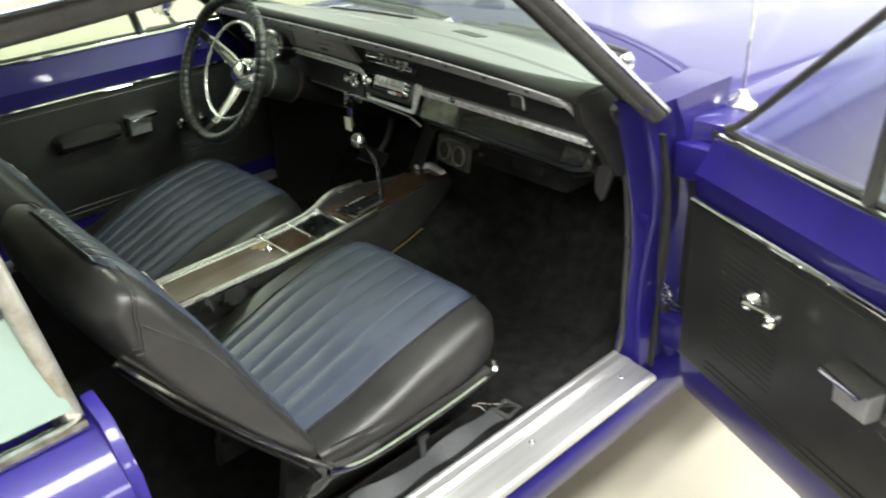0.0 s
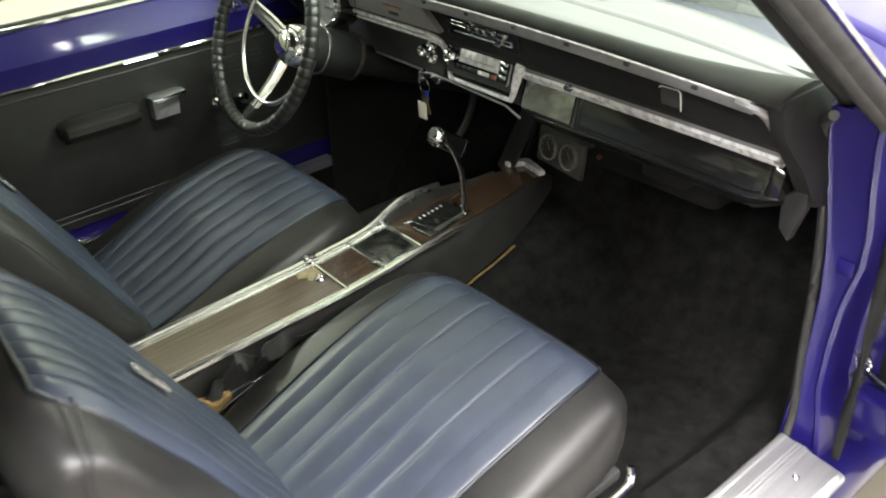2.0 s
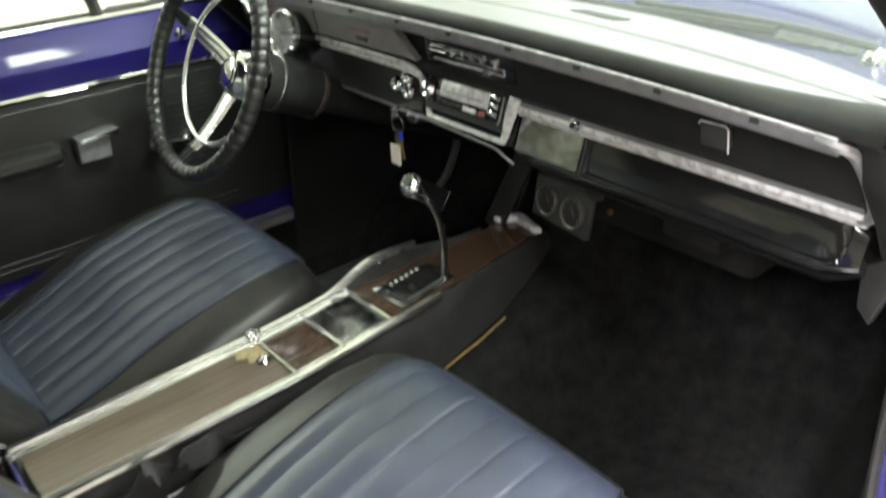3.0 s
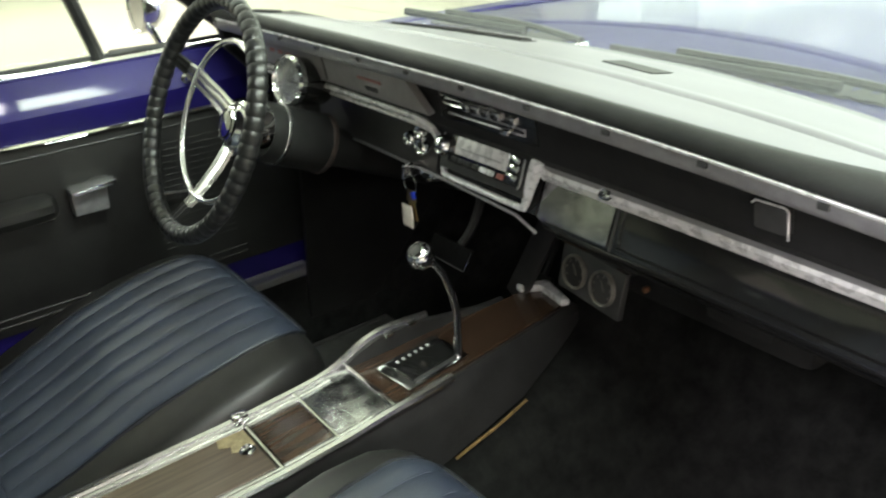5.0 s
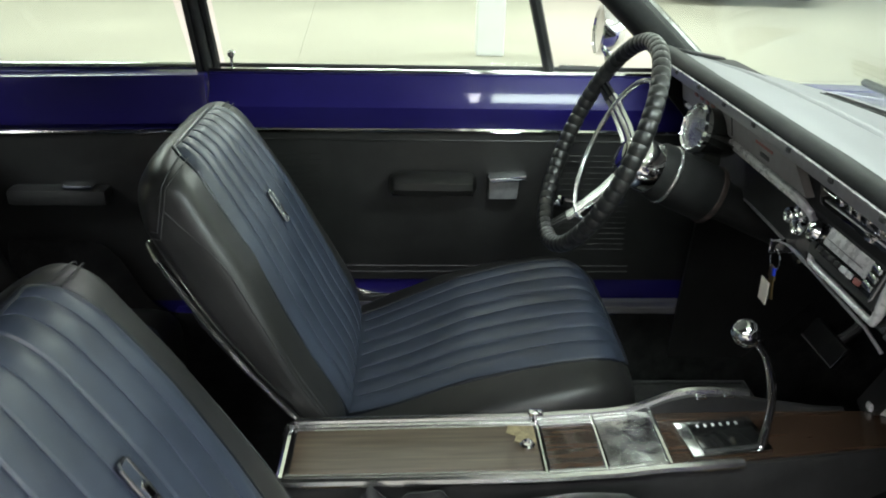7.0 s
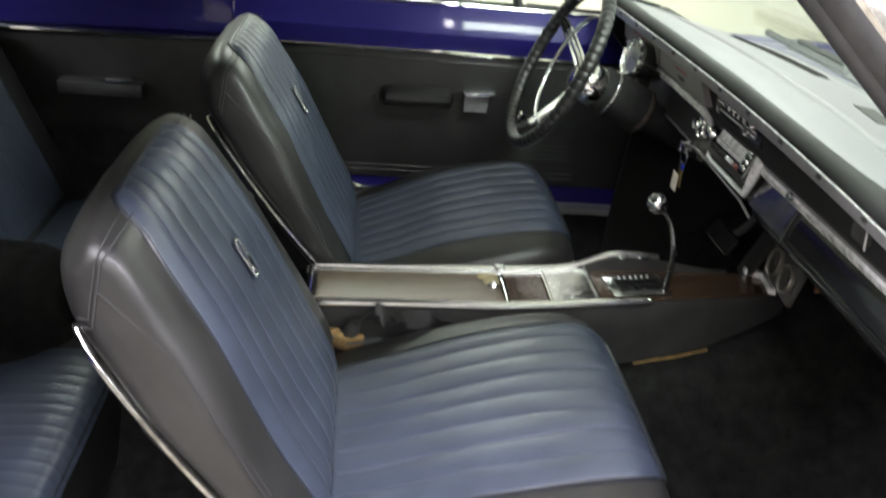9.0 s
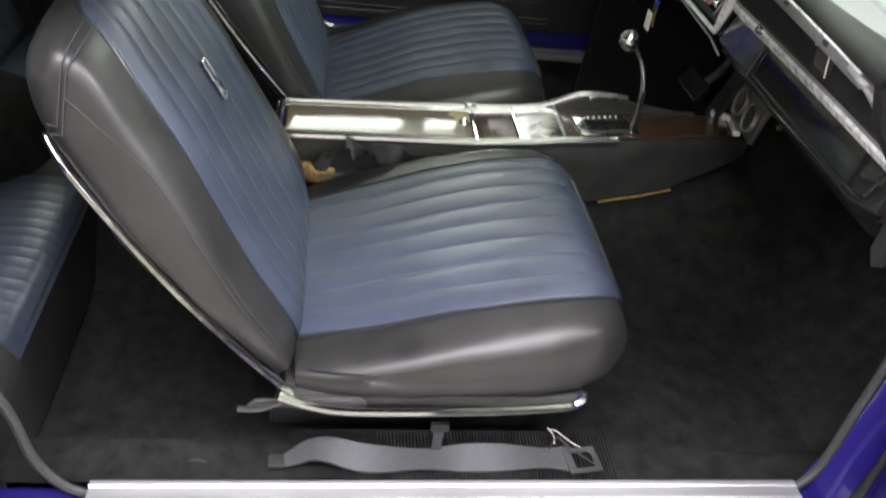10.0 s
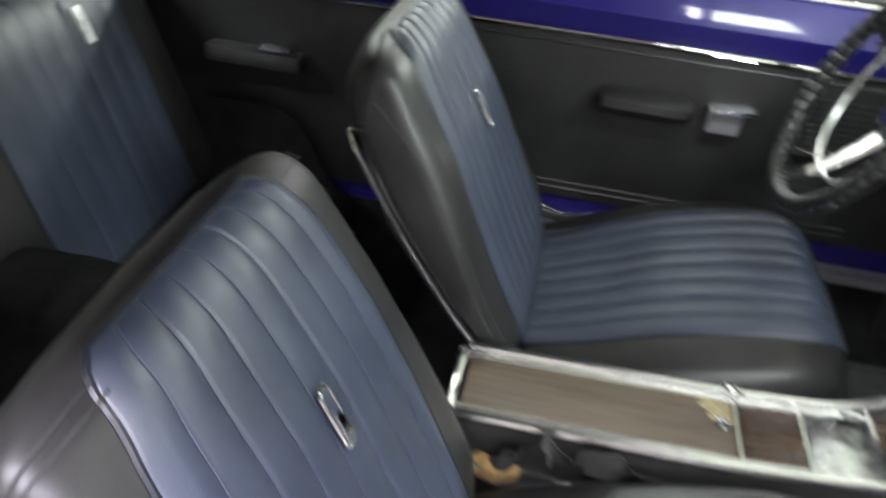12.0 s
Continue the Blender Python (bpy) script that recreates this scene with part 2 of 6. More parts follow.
def sheet(fn, nu, nv, thick=0.0, bm=None):
    """A grid fn(u, v) with u, v in 0..1; thick: a vector towards its back."""
    bm = bm or bmesh.new()
    g = [[bm.verts.new(fn(i / nu, j / nv)) for j in range(nv + 1)] for i in range(nu + 1)]
    fs = [bm.faces.new((g[i][j], g[i + 1][j], g[i + 1][j + 1], g[i][j + 1])) for i in range(nu) for j in range(nv)]
    if thick:
        t = Vector(thick)
        h = [[bm.verts.new(v.co + t) for v in row] for row in g]
        for i in range(nu):
            for j in range(nv):
                bm.faces.new((h[i][j], h[i][j + 1], h[i + 1][j + 1], h[i + 1][j]))
        rim = [(i, 0) for i in range(nu + 1)] + [(nu, j) for j in range(1, nv + 1)] + [(i, nv) for i in range(nu - 1, -1, -1)] + [(0, j) for j in range(nv - 1, 0, -1)]
        for (a, b), (c, d) in zip(rim, rim[1:] + rim[:1]):
            bm.faces.new((g[a][b], h[a][b], h[c][d], g[c][d]))
    return bm


def prism(outline, place, bevel=0.0, bm=None):
    """outline: 2D points; place(p, q, side) gives the point, side 0 or 1."""
    bm = bm or bmesh.new()
    a = [bm.verts.new(place(p, q, 0)) for p, q in outline]
    b = [bm.verts.new(place(p, q, 1)) for p, q in outline]
    fs = [bm.faces.new(a), bm.faces.new(list(reversed(b)))]
    for i in range(len(a)):
        j = (i + 1) % len(a)
        fs.append(bm.faces.new((a[i], b[i], b[j], a[j])))
    if bevel:
        es = {e for f in fs[:2] for e in f.edges}
        bmesh.ops.bevel(bm, geom=list(es), offset=bevel, segments=2, profile=0.6, affect="EDGES")
    return bm


def mixv(a, b, t):
    return a + (b - a) * t


def table(rows, t):
    """Straight lines between (t, value) rows."""
    if t <= rows[0][0]:
        return rows[0][1]
    for (a, p), (b, q) in zip(rows, rows[1:]):
        if t <= b:
            return p + (q - p) * (t - a) / (b - a)
    return rows[-1][1]


# ---------- the showroom ----------
def showroom():
    bm = box((0, 0, -0.05), (30, 30, 0.1))
    tagged(part("floor", bm, CONCRETE, smooth=False), "pale cream sealed concrete showroom floor", "floor", kind="structure")
    for nm, c, s in (("wall_south", (0, -15.1, 2.2), (30, 0.2, 4.4)), ("wall_east", (15.1, 0, 2.2), (0.2, 30, 4.4)), ("wall_west", (-15.1, 0, 2.2), (0.2, 30, 4.4))):
        tagged(part(nm, box(c, s), WALL, smooth=False), "plain cream painted showroom wall", "wall", kind="structure")
    for c, sz in (((0, 9.1, 0.3), (30, 0.2, 0.6)), ((0, 9.1, 4.15), (30, 0.2, 0.5)), ((-11.4, 9.1, 2.25), (7.2, 0.2, 3.3)), ((11.4, 9.1, 2.25), (7.2, 0.2, 3.3))):
        tagged(part("wall_north", box(c, sz), WALL, smooth=False), "plain cream painted showroom wall", "wall", kind="structure")
    win = thing("window_1", "long glazed showroom front window with white mullions", "window", kind="structure")
    for k in range(7):
        part("window_frame", box((-7.8 + 2.6 * k, 9.06, 2.25), (0.09, 0.12, 3.3), 0.01), WHITE_PAINT, win, smooth=False)
    for k in range(6):
        g = part("pane", box((-6.5 + 2.6 * k, 9.10, 2.25), (2.5, 0.01, 3.3)), GLASS, win, smooth=False)
        g.visible_shadow = False
    tagged(part("ceiling", box((0, 0, 4.45), (30, 30, 0.1)), CEILING, smooth=False), "plain pale showroom ceiling", "ceiling", kind="structure")
    for a, b in (((-14, -1.35), (-2.3, -0.55)), ((-9.0, -13), (-9.2, 13)), ((-4.8, -13), (-4.9, 13)), ((-14, 3.6), (-1.6, 4.1))):
        d = Vector((b[0] - a[0], b[1] - a[1], 0))
        m = pose((a[0] + b[0]) / 2, (a[1] + b[1]) / 2, 0.0008, 0, 0, math.degrees(math.atan2(d.y, d.x)))
        tagged(part("floor_joint", box((0, 0, 0), (d.length, 0.006, 0.0012), m=m), JOINT, smooth=False), "thin saw-cut joint in the concrete floor", "joint", "floor joints", "structure")
    col = part("showroom_column", box((-5.75, 0.72, 2.2), (0.22, 0.22, 4.4), 0.012), WHITE_PAINT, smooth=False)
    tagged(col, "square white painted column on the showroom floor", "column", kind="structure")


showroom()


def distant_car(m, paint):
    car = thing("parked_car", "parked saloon car far across the showroom floor", "car", "far cars", m=m)
    rings = []
    for y, z0, z1, w in ((-2.3, 0.45, 0.70, 0.70), (-2.2, 0.25, 0.86, 0.84), (-1.2, 0.22, 0.92, 0.90), (0.9, 0.22, 0.92, 0.90), (2.1, 0.25, 0.82, 0.86), (2.3, 0.4, 0.66, 0.72)):
        rings.append([(w * math.copysign(abs(math.cos(a)) ** 0.45, math.cos(a)), y, (z0 + z1) / 2 + (z1 - z0) / 2 * math.copysign(abs(math.sin(a)) ** 0.5, math.sin(a))) for a in (2 * math.pi * k / 24 for k in range(24))])
    body = part("body", loft(rings), paint, car)
    rings = []
    for y, z, w in ((-1.7, 0.88, 0.70), (-1.0, 1.32, 0.56), (0.0, 1.36, 0.58), (0.35, 1.32, 0.56), (1.0, 0.88, 0.70)):
        rings.append([(-w, y, 0.85), (-w * 0.92, y, z), (w * 0.92, y, z), (w, y, 0.85)])
    part("cabin", loft(rings), BLACK_PAINT, car)
    for x in (-0.80, 0.80):
        for y in (-1.35, 1.42):
            t = Matrix.Translation((x, y, 0.32)) @ Matrix.Rotation(radians(90), 4, "Y")
            w = part("wheel", lathe([(0.20, -0.09), (0.30, -0.10), (0.32, -0.06), (0.32, 0.06), (0.30, 0.10), (0.20, 0.09)], 28, t), TYRE, car)
            part("rim", lathe([(0.02, -0.105), (0.17, -0.07), (0.20, -0.098), (0.20, 0.098), (0.17, 0.07), (0.02, 0.105)], 24, t), CHROME, w)
    return car


far_car = distant_car(pose(-10.9, 4.25, 0, 0, 0, 84), GREY_PAINT)
copy_thing(far_car, pose(-11.6, 7.6, 0, 0, 0, 78))


# ---------- the car's shell ----------
def car_shell():
    car = thing("car", "metallic blue two-door hardtop car standing on the showroom floor", "car")
    # rockers, with the sill top under the aluminium plate
    for side in (1, -1):
        zs = 0.322 if side > 0 else 0.385
        out = [(0.662, 0.20), (0.664, zs - 0.005), (0.675, zs), (0.765, zs - 0.012), (0.784, zs - 0.028), (0.789, zs - 0.055), (0.778, zs - 0.095), (0.735, 0.18), (0.70, 0.16)]
        part("rocker", prism(out, lambda p, q, s, k=side: (k * p, -0.40 + 1.32 * s, q), 0.004), PAINT, car)
    # hinge pillars: a folded inner ribbon with a bead, a step and the recess behind the door
    for side in (1, -1):
        rings = []
        for z, y0, w in ((0.29, 0.735, 0.085), (0.36, 0.748, 0.070), (0.42, 0.768, 0.050), (0.50, 0.780, 0.046), (0.58, 0.782, 0.052), (0.66, 0.772, 0.070), (0.72, 0.758, 0.076), (0.80, 0.732, 0.078), (0.88, 0.695, 0.080), (0.935, 0.66, 0.080)):
            z = z if side > 0 else min(z, 0.868 + 0.1 * (z - 0.88))
            x0 = 0.650 + max(0, z - 0.85) * 0.25
            rings.append([(side * x, y, z) for x, y in ((x0, y0 + 0.012), (x0 + 0.008, y0), (x0 + 0.014, y0 + 0.003), (x0 + w - 0.016, y0 + 0.005), (x0 + w - 0.010, y0 - 0.002), (x0 + w - 0.003, y0), (x0 + w, y0 + 0.010), (x0 + w + 0.003, y0 + 0.075), (0.755, y0 + 0.085), (0.762, 0.93), (x0, 0.93))])
        part("hinge_pillar", loft(rings), PAINT, car, "glossy blue painted hinge pillar")
    # dark strip and sheet added in the door gap for the recess's shade
    part("gap_shade", tube(smooth_path([(0.752, 0.742, 0.33), (0.752, 0.748, 0.45), (0.756, 0.748, 0.62), (0.758, 0.735, 0.76), (0.762, 0.70, 0.88)], 4), [0.006 + 0.005 * math.sin(math.pi * (0.08 + 0.84 * k / 16)) for k in range(17)], 10, flat=0.5), DASH_ROLL, car, "dark strip added for the shade in the door gap")
    part("gap_shade", prism([(0.752, 0.34), (0.800, 0.34), (0.826, 0.58), (0.832, 0.80), (0.800, 0.858), (0.752, 0.858)], lambda p, q, s: (p, 0.828 + 0.006 * s, q), 0.002), DASH_ROLL, car)
    part("pillar_clip", box((0.690, 0.776, 0.650), (0.026, 0.010, 0.026), 0.003), PAINT, car)
    strap = part("check_strap", tube(smooth_path([(0.722, 0.835, 0.470), (0.735, 0.815, 0.466), (0.765, 0.800, 0.462), (0.80, 0.795, 0.460)], 4), 0.006, 8), WORN_CHROME, car, "greasy steel door check strap")
    part("spring", tube([(0.733 + 0.012 * math.cos(0.9 * k), 0.822 - 0.003 * k / 4, 0.448 + 0.012 * math.sin(0.9 * k) + 0.0018 * k) for k in range(26)], 0.0022, 6), CHROME, strap)
    for z in (0.40, 0.80):
        part("door_hinge", box((0.790, 0.800, z), (0.10, 0.040, 0.070), 0.006), PAINT, car, "blue painted door hinge")
    # fenders, hood and cowl
    for side in (1, -1):
        rings = []
        for y, full in ((0.80, 0), (0.808, 0), (0.886, 0), (0.888, 1), (1.0, 1), (1.2, 1), (1.6, 1), (2.1, 1), (2.55, 1)):
            zt = 0.876 - 0.02 * max(0, y - 0.9) - 0.03 * max(0, y - 1.6) - (0.006 if y == 0.80 else 0)
            low = (0.55, 0.25, 0.25) if full else (zt - 0.075, zt - 0.080, zt - 0.05)
            skew = 0.45 if y < 0.82 else 0.0
            rings.append([(side * x, y + skew * (x - 0.727), z) for x, z in ((0.727, zt - 0.004), (0.732, zt + 0.001), (0.77, zt + 0.003), (0.81, zt - 0.004), (0.846, zt - 0.028), (0.864, zt - 0.07), (0.872, low[0]), (0.86, low[1]), (0.740, low[2]), (0.735, zt - 0.04))])
        part("front_fender", loft(rings), PAINT, car)
    def hood_rear(x):
        return 1.200 - 0.5 * x * x

    def hood_at(u, v):
        u, v = 0.5 - 0.5 * math.cos(math.pi * u), 1 - math.cos(0.5 * math.pi * v)
        x = (2 * u - 1) * 0.7215
        rim = 0.007 * (math.exp(-(0.7215 - abs(x)) / 0.007) + math.exp(-1.4 * v / 0.008))
        return Vector((x, mixv(hood_rear(x), 2.52, v), 0.879 + 0.034 * (1 - (x / 0.7225) ** 2) - 0.050 * v - 0.03 * v * v + 0.014 * math.exp(-(x / 0.17) ** 2) * min(1, 4 * v) - rim))
    part("hood", sheet(hood_at, 44, 60, (0, 0, -0.012)), PAINT, car, "long glossy blue hood")

    def cowl_at(u, v):
        x = (2 * u - 1) * 0.7225
        t = x / 0.7
        y0 = 0.930 - 0.145 * t * t - 0.045 * t ** 8
        return Vector((x, mixv(y0, hood_rear(x) - 0.009, v), 0.868 + 0.014 * (1 - (x / 0.7225) ** 2) + (0.008 + 0.019 * (1 - (x / 0.7225) ** 2)) * v))
    part("cowl", sheet(cowl_at, 40, 10, (0, 0, -0.02)), PAINT, car)
    for xa, xb in ((0.05, 0.42), (-0.60, -0.22)):
        part("cowl_vent", sheet(lambda u, v, a=xa, b=xb: Vector((mixv(a, b, u), 1.035 + 0.055 * v, 0.886 + 0.016 * math.cos(2.0 * mixv(a, b, u)) - 0.004 * math.sin(40 * u) ** 2)), 30, 4, (0, 0, -0.004)), RUBBER, car, "dark slotted cowl vent")
    for side in (1, -1):
        # windscreen pillars: rubber inside, paint, bright strip outside
        foot, head = Vector((side * 0.715, 0.690, 0.900)), Vector((side * 0.647, 0.251, 1.288))
        def along(o):
            return [foot + Vector(o) + (head - foot) * t for t in (0, 0.2, 0.4, 0.6, 0.8, 1)]
        part("pillar_trim", tube(along((0.014, 0.012, 0.012) if side > 0 else (0, 0, 0)), 0.014 if side > 0 else 0.036, 20, flat=0.8), DASH_ROLL, car, "black windscreen pillar trim")
        if side > 0:
            part("pillar_trim", tube(along((-0.022, 0.019, 0.017)), 0.015, 16, flat=0.8), DASH_ROLL, car)
        part("pillar_seal", tube(along((side * 0.026, 0.004, 0.006)), 0.009, 16), RUBBER, car)
        part("windscreen_pillar", tube(along((side * (0.022 if side > 0 else 0.040), 0.022 if side > 0 else 0.018, 0.012)), 0.023, 16, flat=0.9), RUBBER, car)
        part("bright_strip", tube(along((side * 0.037, 0.030, 0.015) if side > 0 else (-0.042, 0.036, 0.020)), 0.010, 8), WORN_CHROME, car, "bright windscreen pillar strip")
        # roof rail
        rail = [(side * 0.647, 0.251, 1.288), (side * 0.648, 0.18, 1.292), (side * 0.650, 0.0, 1.284), (side * 0.650, -0.3, 1.262), (side * 0.645, -0.7, 1.242), (side * 0.630, -1.1, 1.19)]
        rail = smooth_path(rail, 5)
        part("roof_rail", tube([p + Vector((side * 0.0, 0, 0.0)) for p in rail], 0.020, 10), RUBBER, car, "black roof rail weatherstrip")
        part("drip_rail", tube([p + Vector((side * 0.028, 0, 0.030)) for p in rail], 0.019, 10, flat=0.9), CHROME, car, "bright roof drip moulding")
    part("roof", sheet(lambda u, v: Vector(((-1 + 2 * u) * 0.668, 0.28 - 1.41 * v, 1.318 + 0.085 * (1 - (2 * u - 1) ** 2) - 0.07 * v ** 2)), 28, 20, (0, 0, -0.022)), PAINT, car, "smooth blue roof panel")
    part("headliner", sheet(lambda u, v: Vector(((-1 + 2 * u) * 0.645, 0.26 - 1.37 * v, 1.292 + 0.065 * (1 - (2 * u - 1) ** 2) - 0.074 * v ** 2)), 16, 12, (0, 0, -0.006)), BLACK_VINYL, car)
    # quarter panels behind the doors
    for side in (1, -1):
        gap = -0.030 if side > 0 else 0.052
        up = -0.016 if side > 0 else 0.016
        rings = []
        for y in (-0.345 + gap, -0.380 if side > 0 else -0.355, -0.6, -1.0, -1.5, -2.0, -2.25):
            rings.append([(side * x, y, z) for x, z in ((0.70, 0.26), (0.845, 0.26), (0.865, 0.50), (0.862, 0.72), (0.835, 0.83 + up), (0.775, 0.876 + up), (0.735, 0.878 + up), (0.725, 0.84), (0.715, 0.55))])
        part("quarter_panel", loft(rings), PAINT, car)
        part("quarter_trim", prism([(-0.40 + 2 * gap, 0.40), (-0.40 + 2 * gap, 0.790), (-1.12, 0.775), (-1.12, 0.40)], lambda p, q, s, k=side: (k * (0.712 - 0.02 * s), p, q), 0.004), PANEL_VINYL, car, "black quarter trim panel")
        part("quarter_strip", tube([(side * 0.689, -0.40 + 2 * gap, 0.790), (side * 0.689, -1.12, 0.770)], 0.006, 8), CHROME, car)
        part("quarter_capping", prism([(-0.36 + 1.3 * gap, 0.798), (-0.36 + 1.3 * gap, 0.885 + 0.8 * up), (-1.12, 0.865 + 0.8 * up), (-1.12, 0.782)], lambda p, q, s, k=side: (k * (0.735 - 0.03 * s), p, q), 0.004), PAINT, car)
        arm = part("rear_armrest", box((side * 0.672, -0.60, 0.655), (0.05, 0.20, 0.035), 0.012), BLACK_PLASTIC, car)
        part("ashtray", box((side * 0.668, -0.555, 0.678), (0.035, 0.06, 0.008), 0.003), CHROME, arm)
        part("sail_panel", prism([(-0.85, 0.868), (-0.74, 0.98), (-0.58, 1.14), (-0.50, 1.235), (-1.16, 1.18), (-1.16, 0.868)], lambda p, q, s, k=side: (k * (mixv(0.745, 0.655, (q - 0.868) / 0.36) - 0.03 * s), p, q), 0.004), BLACK_VINYL, car, "black sail panel behind the quarter window")
        # jamb with its blue edge and bright belt moulding
        if side > 0:
            part("quarter_jamb", prism([(0.705, 0.30), (0.84, 0.32), (0.86, 0.52), (0.855, 0.72), (0.83, 0.82), (0.78, 0.872), (0.735, 0.882), (0.71, 0.60)], lambda p, q, s, k=side: (k * p, -0.345 + gap + 0.016 * s, q), 0.003), PAINT, car)
        part("belt_moulding", tube([(side * 0.765, -0.35 + 1.1 * gap, 0.886 + up), (side * 0.770, -0.8, 0.880 + up), (side * 0.765, -1.3, 0.86 + up)], 0.010, 8, flat=0.8), WORN_CHROME, car)
        # quarter glass with its bright leading frame
        dy = -0.018 if side > 0 else 0.078
        qf = [Vector((side * 0.748, -0.372 + dy, 0.866)), Vector((side * 0.715, -0.392 + dy, 1.05)), Vector((side * 0.660, -0.415 + dy, 1.245))]
        if side < 0:
            qf = [Vector((side * 0.752, -0.294, 0.880)), Vector((side * 0.712, -0.305, 1.05)), Vector((side * 0.662, -0.317, 1.245))]
        fr = part("quarter_window", tube(qf, 0.012, 10), FRAME_CHROME if side > 0 else RUBBER, car, "quarter window with a bright leading frame")
        part("seal", tube([q + Vector((side * -0.006, -0.014, 0)) for q in qf], 0.006, 8), RUBBER, fr)
        part("pane", sheet(lambda u, v, k=side: Vector((k * mixv(0.748, 0.660, v), mixv(-0.395 + dy - 0.05 * v, -1.05 + 0.12 * v, u), mixv(0.875 - 0.012 * u, 1.245, v))), 8, 6, (side * -0.004, 0, 0)), TINTED, fr)
    # rear deck, bulkheads and floor pan that close the cabin
    part("rear_bulkhead", prism([(-0.70, 0.2), (0.70, 0.2), (0.70, 0.86), (-0.70, 0.86)], lambda p, q, s: (p, -1.13 - 0.02 * s, q)), BLACK_PLASTIC, car)
    part("package_shelf", box((0, -1.35, 0.85), (1.36, 0.46, 0.02), 0.004), BLACK_VINYL, car)
    part("trunk_lid", sheet(lambda u, v: Vector((-0.70 + 1.40 * u, -1.56 - 0.70 * v, 0.875 + 0.03 * math.sin(math.pi * u) - 0.04 * v)), 16, 8, (0, 0, -0.03)), PAINT, car)
    part("rear_window", sheet(lambda u, v: Vector(((-0.62 + 1.24 * u), -1.13 - 0.42 * (1 - v), 0.885 + 0.31 * v)), 12, 6, (0, 0, -0.004)), TINTED, car)
    part("firewall", prism([(-0.66, 0.2), (0.66, 0.2), (0.66, 0.86), (-0.66, 0.86)], lambda p, q, s: (p, 1.16 + 0.02 * s, q)), BLACK_PLASTIC, car)
    part("floor_pan", box((0, -0.05, 0.195), (1.30, 2.4, 0.02)), BLACK_PLASTIC, car)
    # windscreen
    def screen(u, v):
        x = (-1 + 2 * u)
        return Vector((x * mixv(0.710, 0.650, v), mixv(0.955 - 0.155 * x * x - 0.085 * x ** 8, 0.340 - 0.085 * x * x, v), mixv(0.898 + 0.004 * x * x, 1.296 + 0.065 * (1 - x * x), v)))
    part("windscreen", sheet(screen, 28, 14, (0, 0.003, 0.004)), TINTED, car, "clear curved windscreen")
    part("windscreen_seal", tube([screen(k / 24, 0.0) + Vector((0, 0.002, 0.0)) for k in range(25)], 0.010, 8), RUBBER, car)
    part("header", tube([screen(k / 24, 1.0) for k in range(25)], 0.018, 8), BLACK_PLASTIC, car)
    # plain panels that close the nose and the tail
    part("nose_panel", prism([(-0.86, 0.28), (0.86, 0.28), (0.87, 0.60), (0.84, 0.76), (0.70, 0.798), (0.35, 0.826), (0.0, 0.838), (-0.35, 0.826), (-0.70, 0.798), (-0.84, 0.76), (-0.87, 0.60)], lambda p, q, s: (p, 2.515 + 0.03 * s, q), 0.008), PAINT, car)
    part("tail_panel", prism([(-0.84, 0.28), (0.84, 0.28), (0.85, 0.60), (0.82, 0.80), (0.70, 0.835), (-0.70, 0.835), (-0.82, 0.80), (-0.85, 0.60)], lambda p, q, s: (p, -2.27 + 0.03 * s, q), 0.008), PAINT, car)
    # wheels under the sills, for the look from outside
    for x in (-0.74, 0.74):
        for y in (-1.62, 1.55):
            t = Matrix.Translation((x, y, 0.31)) @ Matrix.Rotation(radians(90), 4, "Y")
            w = part("wheel", lathe([(0.19, -0.08), (0.28, -0.095), (0.31, -0.06), (0.31, 0.06), (0.28, 0.095), (0.19, 0.08)], 32, t), TYRE, car)
            part("rim", lathe([(0.02, -0.09), (0.16, -0.06), (0.19, -0.085), (0.19, 0.085), (0.16, 0.06), (0.02, 0.09)], 28, t), CHROME, w)
    # seals round the door opening
    part("door_seal", tube(smooth_path([(0.708, -0.378, 0.845), (0.690, -0.362, 0.62), (0.682, -0.326, 0.488), (0.680, -0.312, 0.396), (0.680, -0.285, 0.345), (0.680, -0.258, 0.326)], 5), 0.0065, 8), RUBBER, car)
    part("door_seal", tube(smooth_path([(0.676, 0.722, 0.328), (0.668, 0.752, 0.365), (0.655, 0.770, 0.45), (0.646, 0.782, 0.60), (0.645, 0.762, 0.74), (0.655, 0.70, 0.88), (0.69, 0.645, 0.93)], 5), 0.007, 8), RUBBER, car)
    for z, y in ((0.425, 0.855), (0.380, 0.855)):
        part("hinge_bolt", lathe([(0.012, 0), (0.012, 0.006), (0.008, 0.012), (0.002, 0.012)], 8, Matrix.Translation((0.722, y - 0.018, z)) @ Matrix.Rotation(radians(90), 4, "X")), RUBBER, car)
    return car


the_car = car_shell()


